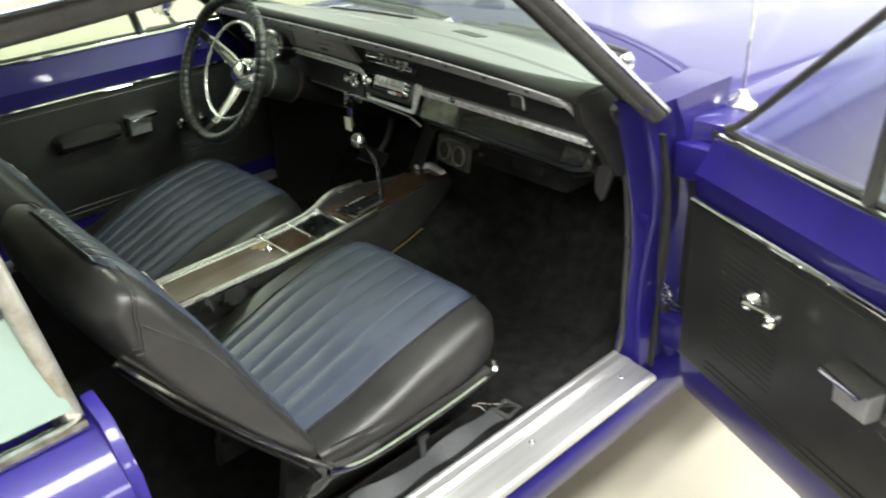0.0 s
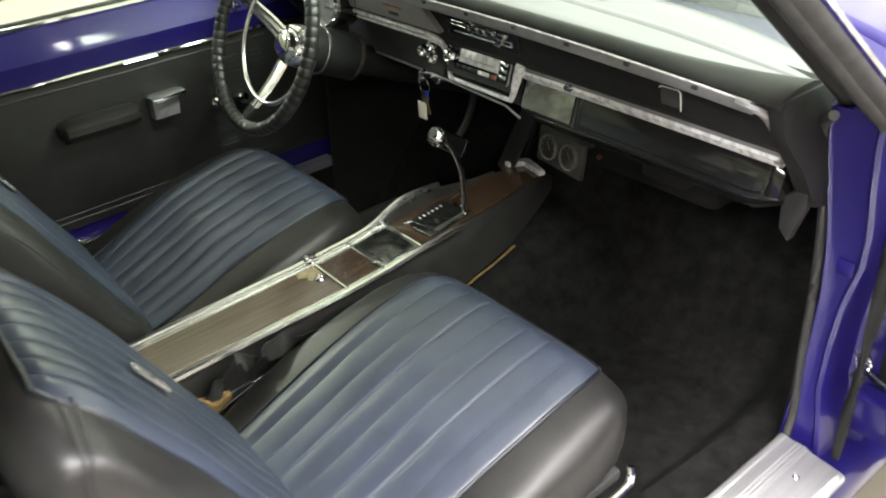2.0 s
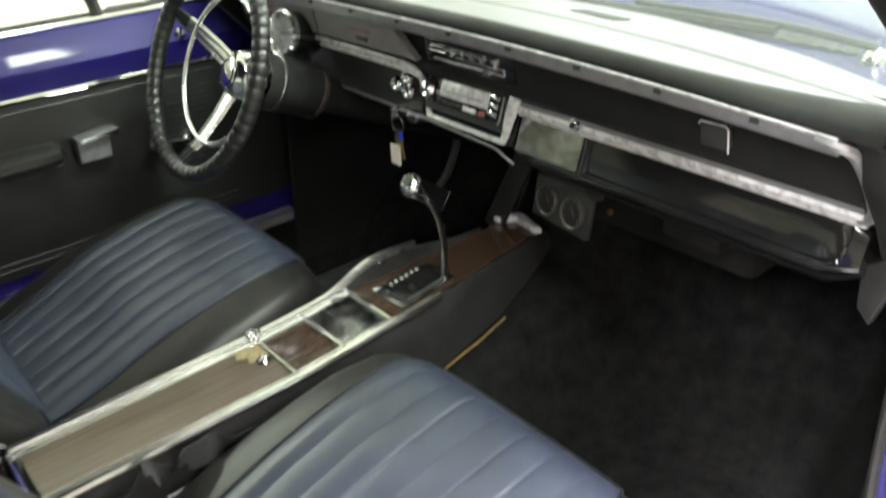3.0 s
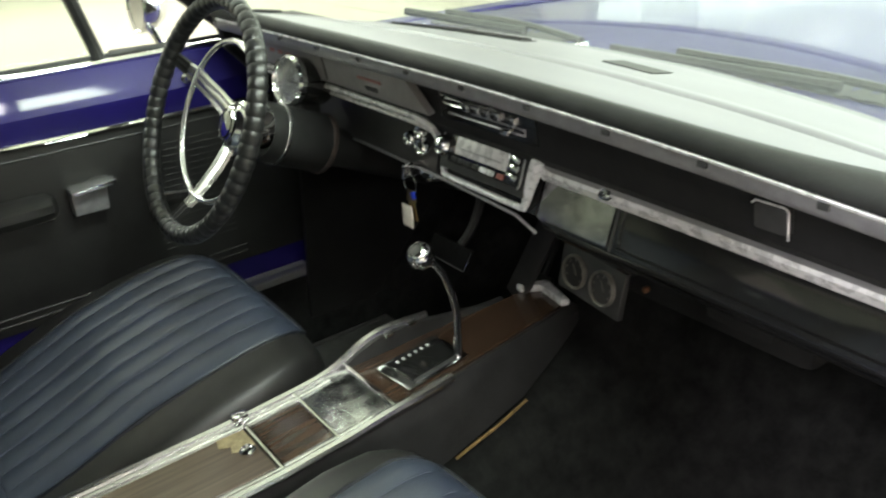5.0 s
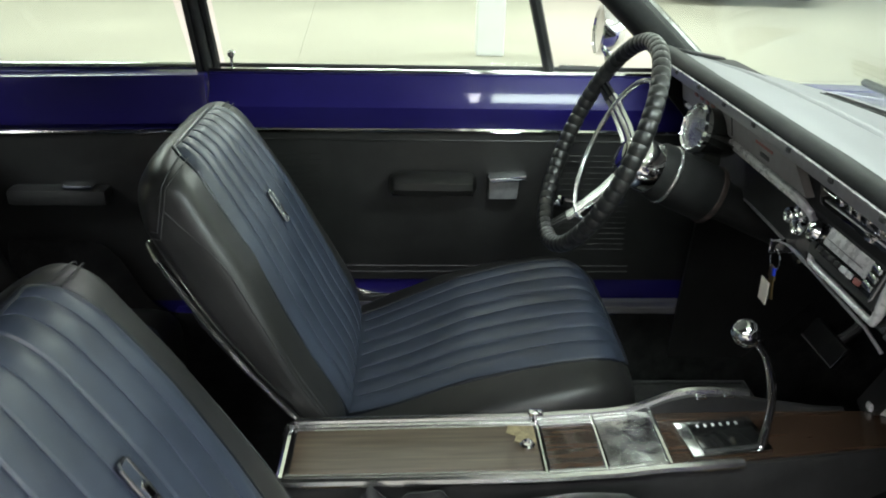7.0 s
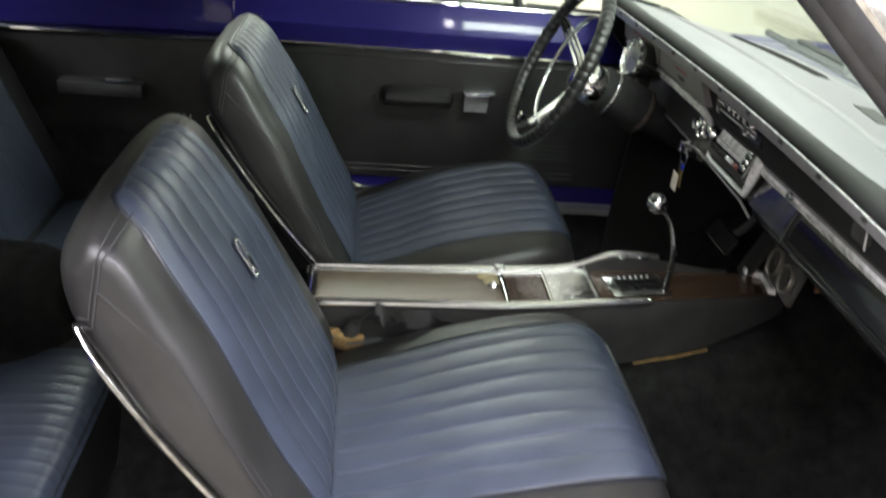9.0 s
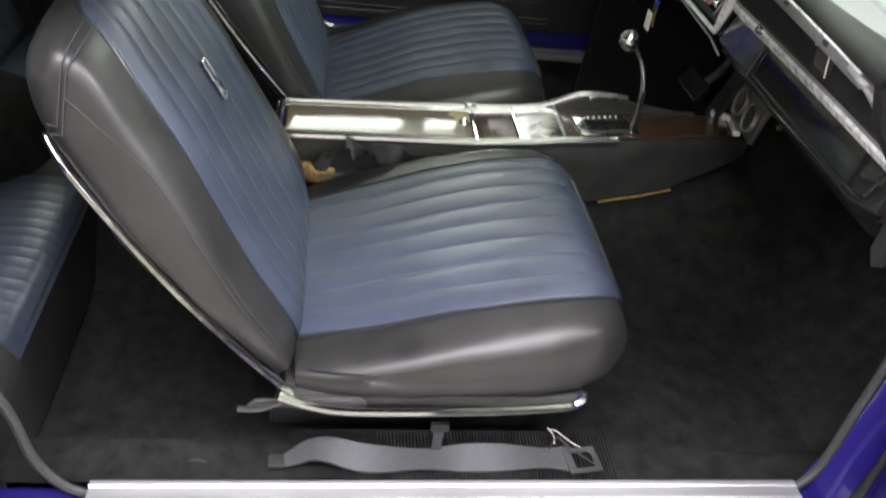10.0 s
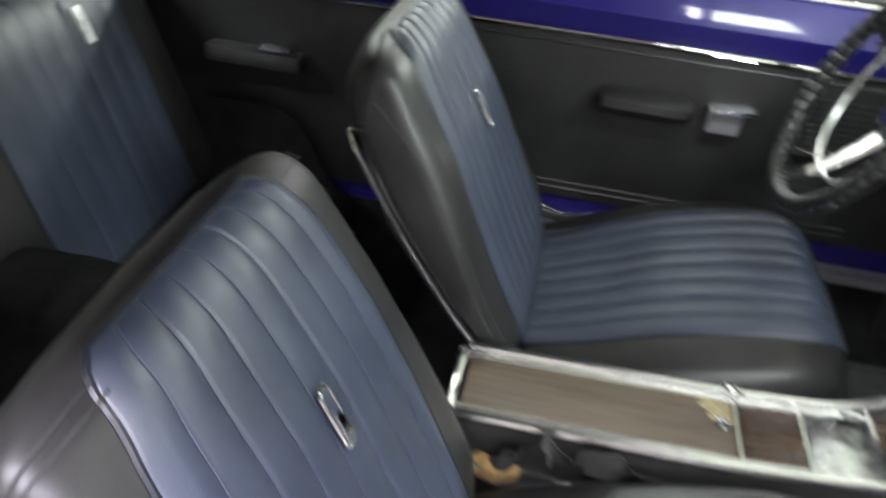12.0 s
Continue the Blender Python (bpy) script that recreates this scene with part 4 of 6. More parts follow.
# ---------- centre console ----------
def centre_console():
    ob = thing("centre_console", "long walnut-look and chrome centre console on the tunnel", "car console")
    cx = -0.018
    TOP = [(-0.055, 0.512), (0.30, 0.520), (0.40, 0.527), (0.46, 0.535), (0.51, 0.5385), (0.56, 0.541), (0.64, 0.546), (0.82, 0.556), (0.86, 0.545)]
    RISE = [(0.44, 0.0), (0.469, 0.006), (0.50, 0.018), (0.53, 0.026), (0.594, 0.027), (0.64, 0.017), (0.72, 0.004), (0.80, 0.0)]
    HW = [(-0.055, 0.066), (0.30, 0.068), (0.50, 0.068), (0.60, 0.063), (0.82, 0.046), (0.86, 0.040)]
    ys = [-0.055, -0.05, 0.05, 0.15, 0.25, 0.32, 0.38, 0.42, 0.46, 0.49, 0.52, 0.56, 0.62, 0.70, 0.78, 0.82, 0.835, 0.845]
    rings = []
    for y in ys:
        z, w = table(TOP, y) - 0.006, table(HW, y)
        wb = w + table([(-0.05, 0.006), (0.45, 0.006), (0.56, 0.010), (0.70, 0.014), (0.86, 0.0)], y)
        zb = table([(-0.06, 0.385), (0.48, 0.395), (0.556, 0.412), (0.70, 0.448), (0.80, 0.490), (0.86, 0.525)], y)
        rings.append([(cx - wb, y, zb), (cx - mixv(w, wb, 0.3), y, mixv(z, zb, 0.4)), (cx - w - 0.002, y, z - 0.012), (cx - w + 0.003, y, z), (cx + w - 0.003, y, z), (cx + w + 0.002, y, z - 0.012), (cx + mixv(w, wb, 0.3), y, mixv(z, zb, 0.4)), (cx + wb, y, zb)])
    part("body", loft(rings), CONSOLE_GREY, ob, "dark grey moulded console body")

    def deck(name, mat, y0, y1, x0=-1.0, x1=1.0, lift=0.0, label="", inset=0.010, n=8):
        def f(u, v):
            y = mixv(y0, y1, v)
            w = table(HW, y) - inset
            return Vector((cx + w * mixv(x0, x1, u), y, table(TOP, y) + lift))
        return part(name, sheet(f, 4, n, (0, 0, -0.008)), mat, ob, label)
    deck("edge_band", CHANNEL, -0.05, 0.30, -1.16, -0.74, 0.0035, "grooved chrome edge band")
    deck("edge_band", CHANNEL, -0.05, 0.30, 0.90, 1.16, 0.0035)
    deck("edge_band", CHANNEL, 0.305, 0.475, -1.16, -0.80, 0.0025)
    deck("edge_band", CHANNEL, 0.305, 0.475, 0.92, 1.16, 0.0025)
    deck("lid", FADED_WOOD, -0.045, 0.300, -0.76, 0.92, 0.005, "faded walnut-look console lid")
    deck("front_panel", WOOD, 0.312, 0.385, label="walnut-look panel")
    deck("mirror_plate", LID_CHROME, 0.392, 0.470, lift=0.002, label="bright chrome ashtray lid", n=4)
    deck("shift_panel", WOOD, 0.478, 0.815, lift=-0.001, label="walnut-look shifter panel", n=14)
    # chrome edge rails with their grooves
    for sx in (1, -1):
        for off, r in ((0.002, 0.0072), (-0.016 if sx < 0 else -0.008, 0.0034)):
            pts = []
            for y in (-0.052, 0.0, 0.1, 0.2, 0.3, 0.36, 0.40, 0.44, 0.47, 0.50, 0.53, 0.57, 0.62):
                if (off < 0 and y > 0.46) or (sx > 0 and y > 0.58):
                    continue
                lift = table(RISE, y) if sx < 0 else 0
                pts.append((cx + sx * (table(HW, y) + off), y, table(TOP, y) + 0.002 + lift))
            part("chrome_rail", tube(smooth_path(pts, 3), r, 8), SATIN, ob)
        part("rear_corner", tube(smooth_path([(cx + sx * 0.066, -0.045, 0.512), (cx + sx * 0.064, -0.062, 0.505), (cx + sx * 0.060, -0.068, 0.47)], 4), 0.007, 8), CHROME, ob)
    part("rear_bar", tube([(cx - 0.060, -0.058, 0.512), (cx + 0.060, -0.058, 0.512)], 0.006, 8), CHROME, ob)
    for y, r in ((0.306, 0.0032), (0.388, 0.0030), (0.474, 0.0042)):
        part("cross_bar", tube([(cx - table(HW, y), y, table(TOP, y) + 0.003), (cx + table(HW, y), y, table(TOP, y) + 0.003)], r, 8), CHROME, ob)
    part("hinge_tab", box((cx - 0.066, 0.306, 0.530), (0.016, 0.022, 0.012), 0.003), CHROME, ob)
    part("lid_lock", lathe([(0.011, 0), (0.011, 0.006), (0.008, 0.009), (0.006, 0.005), (0.002, 0.005)], 16, Matrix.Translation((cx + 0.004, 0.285, 0.523))), CHROME, ob, "round chrome lid lock")
    part("worn_patch", prism([(-0.056, 0.262), (-0.040, 0.258), (-0.032, 0.272), (-0.020, 0.268), (-0.012, 0.284), (-0.016, 0.299), (-0.054, 0.299)], lambda p, q, s: (cx + p + 0.012, q, table(TOP, q) + 0.0062 - 0.003 * s)), WORN_FILM, ob, "peeled yellowed patch of the lid film")
    # raised edge beside the shifter
    rings = []
    for y in (0.45, 0.469, 0.485, 0.50, 0.515, 0.53, 0.56, 0.594, 0.615, 0.64, 0.68, 0.72, 0.76):
        w, z, h = table(HW, y), table(TOP, y), table(RISE, y)
        rings.append([(cx - w - 0.003, y, z - 0.02), (cx - w - 0.001, y, z + h - 0.002), (cx - w + 0.003, y, z + h), (cx - w + 0.007, y, z + h - 0.002), (cx - w + 0.011, y, z - 0.008)])
    part("side_rise", loft(rings), CONSOLE_GREY, ob, "raised grey edge beside the shifter")
    for y in (0.548, 0.588):
        part("rise_cap", box((cx - 0.060, y, table(TOP, y) + 0.0255), (0.012, 0.016, 0.006), 0.002), CHROME, ob)
    # front chrome bracket
    part("front_bracket", prism([(-0.064, 0.792), (-0.052, 0.790), (-0.036, 0.822), (0.024, 0.806), (0.030, 0.818), (-0.034, 0.838), (-0.044, 0.836)], lambda p, q, s: (p, q, 0.567 - 0.012 * s), 0.003), SILVER, ob, "flat bright end moulding")
    # shifter quadrant
    t = Matrix.Translation((-0.009, 0.560, 0.5445)) @ Matrix.Rotation(radians(5), 4, "Z") @ Matrix.Rotation(radians(2.5), 4, "X")
    plate = part("shift_plate", box((0, 0, -0.001), (0.078, 0.114, 0.005), 0.002, m=t), LID_CHROME, ob, "chrome gear selector plate")
    part("quadrant", box((-0.004, 0.004, 0.0025), (0.062, 0.090, 0.003), 0.001, m=t), BLACK_PAINT, plate)
    for k in range(6):
        part("gear_mark", box((-0.022, -0.028 + 0.0115 * k, 0.0044), (0.006, 0.003, 0.0008), m=t), WHITE_MARK, plate)
    part("slot", box((0.031, 0.004, 0.0025), (0.005, 0.088, 0.0035), 0.001, m=t), RUBBER, plate)
    lever = smooth_path([(cx + 0.034, 0.606, 0.543), (cx + 0.035, 0.608, 0.590), (cx + 0.036, 0.604, 0.640), (cx + 0.034, 0.588, 0.688), (cx + 0.034, 0.568, 0.715), (cx + 0.034, 0.562, 0.722)], 5)
    part("gear_lever", tube(lever, [mixv(0.0066, 0.0038, k / (len(lever) - 1)) for k in range(len(lever))], 12), CHROME, ob, "curved chrome gear lever")
    k = Matrix.Translation((cx + 0.034, 0.554, 0.727)) @ Matrix.Rotation(radians(38), 4, "X") @ Matrix.Scale(0.9, 4)
    knob = part("gear_knob", lathe([(0.002, -0.020), (0.010, -0.020), (0.017, -0.014), (0.0205, -0.004), (0.0205, 0.005), (0.017, 0.013), (0.012, 0.016), (0.011, 0.0135), (0.002, 0.0135)], 22, k), CHROME, ob, "round chrome gear knob")
    part("knob_button", lathe([(0.0095, 0.0137), (0.0095, 0.0155), (0.002, 0.0165)], 16, k), BLACK_PLASTIC, knob)
    # raw edge under the console
    part("foam_strip", tube(smooth_path([(0.062, 0.560, 0.412), (0.063, 0.60, 0.423), (0.062, 0.64, 0.431), (0.059, 0.70, 0.447)], 4), 0.0025, 6), FOAM, ob, "ragged yellow foam edge")
    return ob


centre_console()


# ---------- dashboard ----------
def dashboard():
    ob = thing("dashboard", "black dashboard with silver trim and a padded top paled for reflected light", "dashboard")
    def lean(x):
        return -0.012 * (x / 0.65) ** 2

    def drop(x, z):
        """The upper edge sags towards the passenger end."""
        k = min(1.0, max(0.0, (z - 0.86) / 0.09))
        return 0.004 * k - 0.016 * k * (max(x, 0.0) / 0.64) ** 2

    def strip(name, mat, x0, x1, prof, label="", nx=18, smooth=True, close=0.0):
        """prof: (y, z) outline, swept across the car; close: how far the ends are rounded."""
        rings = []
        cy, cz = sum(p[0] for p in prof) / len(prof), sum(p[1] for p in prof) / len(prof)
        for k in range(nx + 1):
            x = mixv(x0, x1, k / nx)
            f = 0.55 if close and k in (0, nx) else 1.0
            rings.append([(x, mixv(cy, y, f) + lean(x), mixv(cz, z, f) + drop(x, z)) for y, z in prof])
        return part(name, loft(rings), mat, ob, label, smooth)
    # padded top: paled to stand in for reflected light, black rolled lip in front
    def top(u, v):
        x = (-1 + 2 * u) * 0.655
        far = 0.935 - 0.155 * (x / 0.7) ** 2 - 0.08 * (x / 0.7) ** 8
        near = 0.598 + lean(x) + 0.045 * (max(x, 0.0) / 0.655) ** 7
        y = mixv(near, far, v)
        return Vector((x, y, 0.977 - 0.048 * v ** 1.2 - 0.006 * (x / 0.65) ** 4 + drop(x, 0.97) * (1 - 0.7 * v) - 0.0036 * math.exp(-((v - 0.38) / 0.014) ** 2) + 0.0018 * math.exp(-((v - 0.43) / 0.03) ** 2) - 0.003 * math.exp(-(v / 0.06) ** 2) + 0.0012 * noise.noise((x * 9, y * 14, 2.0))))
    part("pad_top", sheet(top, 48, 84, (0, 0, -0.03)), DASH_PAD, ob, "padded dashboard top with its bright reflection painted in as pale grey")
    lip = [(0.630, 0.970), (0.607, 0.9765), (0.600, 0.977), (0.595, 0.975), (0.5905, 0.971), (0.588, 0.966), (0.588, 0.961), (0.594, 0.958), (0.65, 0.955)]
    rings = []
    for k in range(41):
        x = -0.655 + 1.31 * k / 40
        g = (max(x, 0.0) / 0.655) ** 7
        rings.append([(x, y + lean(x) + (0.058 * g if i < 2 else 0.028 * g if i == 2 else 0.0), z + drop(x, z) - (0.004 * g if i > 2 and i < 6 else 0.0)) for i, (y, z) in enumerate(lip)])
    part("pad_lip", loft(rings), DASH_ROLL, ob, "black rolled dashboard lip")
    def on_pad(x, y, up=0.0):
        far = 0.935 - 0.155 * (x / 0.7) ** 2 - 0.08 * (x / 0.7) ** 8
        near = 0.598 + lean(x) + 0.045 * (max(x, 0.0) / 0.655) ** 7
        return top((x / 0.655 + 1) / 2, (y - near) / (far - near)) + Vector((0, 0, up))
    def bow(x, d):
        return 0.846 - 0.42 * x * x + d
    grille = part("defroster_grille", sheet(lambda u, v: on_pad(mixv(-0.38, -0.10, u), bow(mixv(-0.38, -0.10, u), 0.030 * v), 0.0012), 24, 4, (0, 0, -0.004)), RUBBER, ob, "slim dark defroster grille")
    for d in (0.006, 0.015, 0.024):
        part("grille_rib", tube([on_pad(mixv(-0.375, -0.105, k / 16), bow(mixv(-0.375, -0.105, k / 16), d), 0.0030) for k in range(17)], 0.0014, 5), CONSOLE_GREY, grille)
    part("speaker_grille", sheet(lambda u, v: on_pad(mixv(0.096, 0.188, u), 0.806 + 0.038 * v - 0.012 * u, 0.0014), 8, 4, (0, 0, -0.004)), RUBBER, ob)
    for sx in (1, -1):
        dz = -0.020 if sx > 0 else 0.0
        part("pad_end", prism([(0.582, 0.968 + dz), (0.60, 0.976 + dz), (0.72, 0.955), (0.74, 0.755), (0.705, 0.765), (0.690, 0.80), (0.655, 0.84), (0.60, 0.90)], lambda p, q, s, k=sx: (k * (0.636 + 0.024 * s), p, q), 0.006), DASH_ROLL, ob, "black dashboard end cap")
    part("end_duct", prism([(0.616, 0.772), (0.652, 0.800), (0.654, 0.770), (0.636, 0.708), (0.620, 0.724)], lambda p, q, s: (p, 0.690 + 0.06 * (q - 0.70) + 0.020 * s, q), 0.003), CONSOLE_GREY, ob, "grey kick duct end")
    # upper trim rail: a bright lip over a duller flute
    strip("upper_trim", SILVER, -0.62, 0.618, [(0.589, 0.956), (0.587, 0.959), (0.592, 0.9615), (0.604, 0.960), (0.604, 0.954)], "silver upper trim rail", 20)
    strip("trim_flute", DULL_SILVER, -0.62, 0.618, [(0.5900, 0.9555), (0.5905, 0.946), (0.595, 0.939), (0.606, 0.941), (0.606, 0.956)], "", 20)
    for k in range(10):
        x = -0.50 + 0.115 * k
        part("trim_stud", box((x, 0.5895 + lean(x), 0.9525 + drop(x, 0.952)), (0.010, 0.004, 0.006), 0.001), BLACK_PLASTIC, ob)
    # recessed face and lower panel
    face = [(0.602, 0.952), (0.630, 0.948), (0.640, 0.938), (0.646, 0.900), (0.653, 0.868), (0.668, 0.852), (0.74, 0.845), (0.74, 0.952)]
    strip("recessed_face", DASH_ROLL, -0.62, 0.628, face, "black recessed dashboard face", 12, False)
    low = [(0.705, 0.850), (0.690, 0.836), (0.686, 0.829), (0.6695, 0.777), (0.669, 0.772), (0.671, 0.767), (0.690, 0.763), (0.693, 0.757), (0.688, 0.752), (0.692, 0.746), (0.72, 0.743), (0.78, 0.76), (0.78, 0.85)]

    def on_panel(x, z, proud=0.001):
        return Vector((x, 0.686 - 0.317 * (0.829 - z) - proud + lean(x), z))
    strip("lower_panel", BLACK_PAINT, 0.095, 0.622, low, "gloss black glovebox panel", 14, True, 1.0)
    strip("lower_panel", BLACK_PLASTIC, -0.62, -0.105, [(0.690, 0.868), (0.684, 0.83), (0.674, 0.786), (0.676, 0.778), (0.70, 0.772), (0.78, 0.77), (0.78, 0.868)], "", 8)
    # pressed border round the glovebox door
    bord = smooth_path([on_panel(x, z) for x, z in ((0.253, 0.826), (0.253, 0.80), (0.256, 0.786), (0.266, 0.782), (0.42, 0.782), (0.588, 0.782), (0.602, 0.788), (0.607, 0.80), (0.607, 0.826))], 4)
    part("glovebox_border", tube(bord, 0.0016, 6), BLACK_PAINT, ob)
    # two-tone band over the glovebox, turning down beside the radio
    strip("band_upper", DULL_SILVER, 0.118, 0.622, [(0.666, 0.862), (0.664, 0.856), (0.671, 0.846), (0.69, 0.846), (0.69, 0.862)], "dull silver upper band", 12)
    strip("band_lower", SILVER, 0.118, 0.622, [(0.6715, 0.8455), (0.670, 0.841), (0.679, 0.828), (0.686, 0.826), (0.695, 0.832), (0.692, 0.8455)], "broad bright silver trim band", 12)
    part("trim_corner", tube(smooth_path([(0.598, 0.580, 0.944), (0.618, 0.581, 0.941), (0.629, 0.592, 0.932), (0.633, 0.622, 0.898), (0.633, 0.650, 0.860), (0.628, 0.662, 0.844), (0.616, 0.666, 0.838)], 5), 0.0062, 8), DULL_SILVER, ob, "rounded silver trim corner")
    part("glove_gap", tube([on_panel(0.2435, z) for z in (0.829, 0.80, 0.775)], 0.0016, 6), RUBBER, ob)
    part("glove_latch", lathe([(0.009, 0), (0.009, 0.006), (0.005, 0.008), (0.002, 0.006)], 14, Matrix.Translation((0.236, 0.669, 0.846)) @ Matrix.Rotation(radians(65), 4, "X")), CHROME, ob)
    part("cover_plate", sheet(lambda u, v: on_panel(0.120 + 0.118 * u, 0.826 - 0.046 * v, 0.0015 + 0.0017 * v), 4, 8, (0, 0.004, 0)), MIRROR_PLATE, ob, "small glossy tarnished cover plate")
    pull = Matrix.Translation((0.462, 0.634, 0.897)) @ Matrix.Rotation(radians(9), 4, "X")
    ash = part("ash_pull", box((0, 0.003, 0), (0.036, 0.010, 0.030), 0.004, m=pull), BLACK_PLASTIC, ob, "small square pull on the dashboard face")
    part("pull_frame", tube([pull @ Vector(p) for p in ((-0.018, -0.003, 0.012), (-0.015, -0.003, 0.016), (0.015, -0.003, 0.016), (0.0185, -0.003, 0.012), (0.0185, -0.003, -0.016))], 0.0011, 6), SILVER, ash)
    # centre stack: radio surround
    t = Matrix.Translation((0.010, 0.680, 0.824)) @ Matrix.Rotation(radians(-19), 4, "X")
    part("radio_housing", box((0, 0.04, 0.0), (0.206, 0.07, 0.092), 0.004, m=t), BLACK_PAINT, ob)
    loop = smooth_path([(-0.092, -0.008, 0.046), (-0.094, -0.004, 0.024), (-0.092, 0.0, -0.022), (-0.088, 0.0, -0.034), (-0.078, 0.0, -0.039), (0.0, 0.0, -0.040), (0.076, 0.0, -0.041), (0.089, -0.003, -0.036), (0.099, -0.012, -0.010), (0.112, -0.023, 0.022), (0.119, -0.026, 0.030), (0.136, -0.026, 0.032)], 4)
    part("radio_surround", tube([t @ p for p in loop], [0.0048 + 0.0045 * max(0.0, min(1.0, (p.x - 0.086) / 0.02)) * max(0.0, min(1.0, (0.134 - p.x) / 0.02)) for p in loop], 10), SILVER, ob, "silver radio surround")
    part("stack_edge", tube([(-0.52, 0.676, 0.782), (-0.215, 0.670, 0.781), (-0.073, 0.667, 0.779), (0.066, 0.667, 0.772), (0.074, 0.672, 0.768), (0.098, 0.686, 0.745)], 0.0024, 8), DULL_SILVER, ob)
    # heater levers
    h = Matrix.Translation((0.050, 0.640, 0.911)) @ Matrix.Rotation(radians(8), 4, "X")
    ctl = part("heater_control", box((0, 0.006, -0.004), (0.190, 0.008, 0.046), 0.002, m=h), BLACK_PAINT, ob, "heater control panel with push buttons")
    slot = [(-0.083, -0.003), (-0.078, 0.004), (-0.046, 0.004), (-0.044, 0.0), (-0.046, -0.004), (-0.078, -0.004)]
    part("slot_frame", tube([h @ Vector((p, 0.001, q)) for p, q in slot], 0.0011, 6, True), SATIN, ctl)
    for k, p in enumerate((-0.033, -0.011, 0.008, 0.029, 0.057)):
        key = part("button", box((p, 0.0, 0), (0.0140, 0.010, 0.0115), 0.002, m=h), SATIN, ctl)
        part("button_cap", box((p, -0.004, 0), (0.0088, 0.005, 0.0066), 0.001, m=h), BLACK_PAINT, key)
    for q, a, b in ((-0.0085, -0.024, 0.076), (-0.0165, -0.076, 0.076)):
        part("slide_rail", tube([h @ Vector((a, 0.001, q)), h @ Vector((b, 0.001, q))], 0.0010, 6), DULL_SILVER, ctl)
    part("slide_end", tube([h @ Vector((0.076, 0.001, -0.0085)), h @ Vector((0.076, 0.001, -0.0165))], 0.0010, 6), DULL_SILVER, ctl)
    part("slide_knob", box((0.047, -0.004, -0.0145), (0.014, 0.010, 0.0075), 0.002, m=h), CHROME, ctl)
    # instrument cluster
    c = Matrix.Translation((-0.310, 0.630, 0.907)) @ Matrix.Rotation(radians(10), 4, "X")
    out = [(-0.29, 0.034), (0.200, 0.034), (0.252, -0.022), (-0.29, -0.022)]
    cl = part("instrument_panel", prism(out, lambda p, q, s: c @ Vector((p, 0.012 * s, q)), 0.001), CLUSTER, ob, "pale silver instrument panel with red scale markings")
    for k in range(6):
        part("scale_bar", box((0.085 + 0.011 * k, -0.0012, 0.006), (0.007, 0.0012, 0.004), m=c), RED_MARK, cl)
    part("odometer", box((0.115, -0.0014, -0.008), (0.030, 0.0014, 0.006), m=c), DARK_MARK, cl)
    part("scale_bar", box((-0.02, -0.0012, 0.004), (0.002, 0.0012, 0.04), m=c), DARK_MARK, cl)
    for k in range(4):
        part("scale_bar", box((-0.20 + 0.03 * k, -0.0012, 0.008), (0.016, 0.0012, 0.006), m=c), RED_MARK, cl)
    part("cluster_edge", tube([(-0.59, 0.640, 0.876), (-0.11, 0.644, 0.873), (-0.088, 0.648, 0.868), (-0.078, 0.656, 0.856)], 0.0045, 8), SILVER, ob)
    part("cluster_edge", tube([(-0.59, 0.650, 0.862), (-0.12, 0.654, 0.859), (-0.092, 0.660, 0.852)], 0.004, 8), SILVER, ob)
    part("cluster_end", tube(smooth_path([(-0.105, 0.648, 0.868), (-0.090, 0.652, 0.864), (-0.082, 0.660, 0.850), (-0.083, 0.671, 0.828), (-0.084, 0.676, 0.812)], 4), 0.0075, 10, flat=0.7), SILVER, ob)
    # knobs
    for x, z, r in ((-0.160, 0.818, 0.0125), (-0.131, 0.834, 0.0115), (-0.131, 0.811, 0.0135)):
        k = Matrix.Translation((x, 0.690, z)) @ Matrix.Rotation(radians(78), 4, "X")
        part("knob", lathe([(r * 0.55, -0.01), (r * 0.55, 0.012), (r, 0.014), (r, 0.024), (r * 0.8, 0.028), (r * 0.5, 0.0255), (0.001, 0.0255)], 18, k), CHROME, ob, "small chrome knob")
    part("ignition_barrel", lathe([(0.016, -0.02), (0.016, 0.008), (0.012, 0.012), (0.004, 0.012)], 18, Matrix.Translation((-0.140, 0.690, 0.768)) @ Matrix.Rotation(radians(80), 4, "X")), CHROME, ob)
    # black under-dash pieces
    part("underdash", prism([(0.72, 0.755), (1.16, 0.80), (1.16, 0.86), (0.76, 0.90)], lambda p, q, s: (-0.64 + 1.28 * s, p, q)), BLACK_PLASTIC, ob)
    part("heater_box", box((0.20, 0.98, 0.66), (0.40, 0.20, 0.16), 0.02), DASH_ROLL, ob, "black heater box under the dashboard")
    part("heater_duct", box((0.33, 0.86, 0.685), (0.10, 0.10, 0.08), 0.012), DASH_ROLL, ob)
    part("bracket", box((0, 0, 0), (0.040, 0.010, 0.20), 0.002, m=Matrix.Translation((-0.030, 0.80, 0.625)) @ Matrix.Rotation(radians(28), 4, "Y")), CONSOLE_GREY, ob, "flat grey steel brace under the dashboard")
    return ob


dashboard()


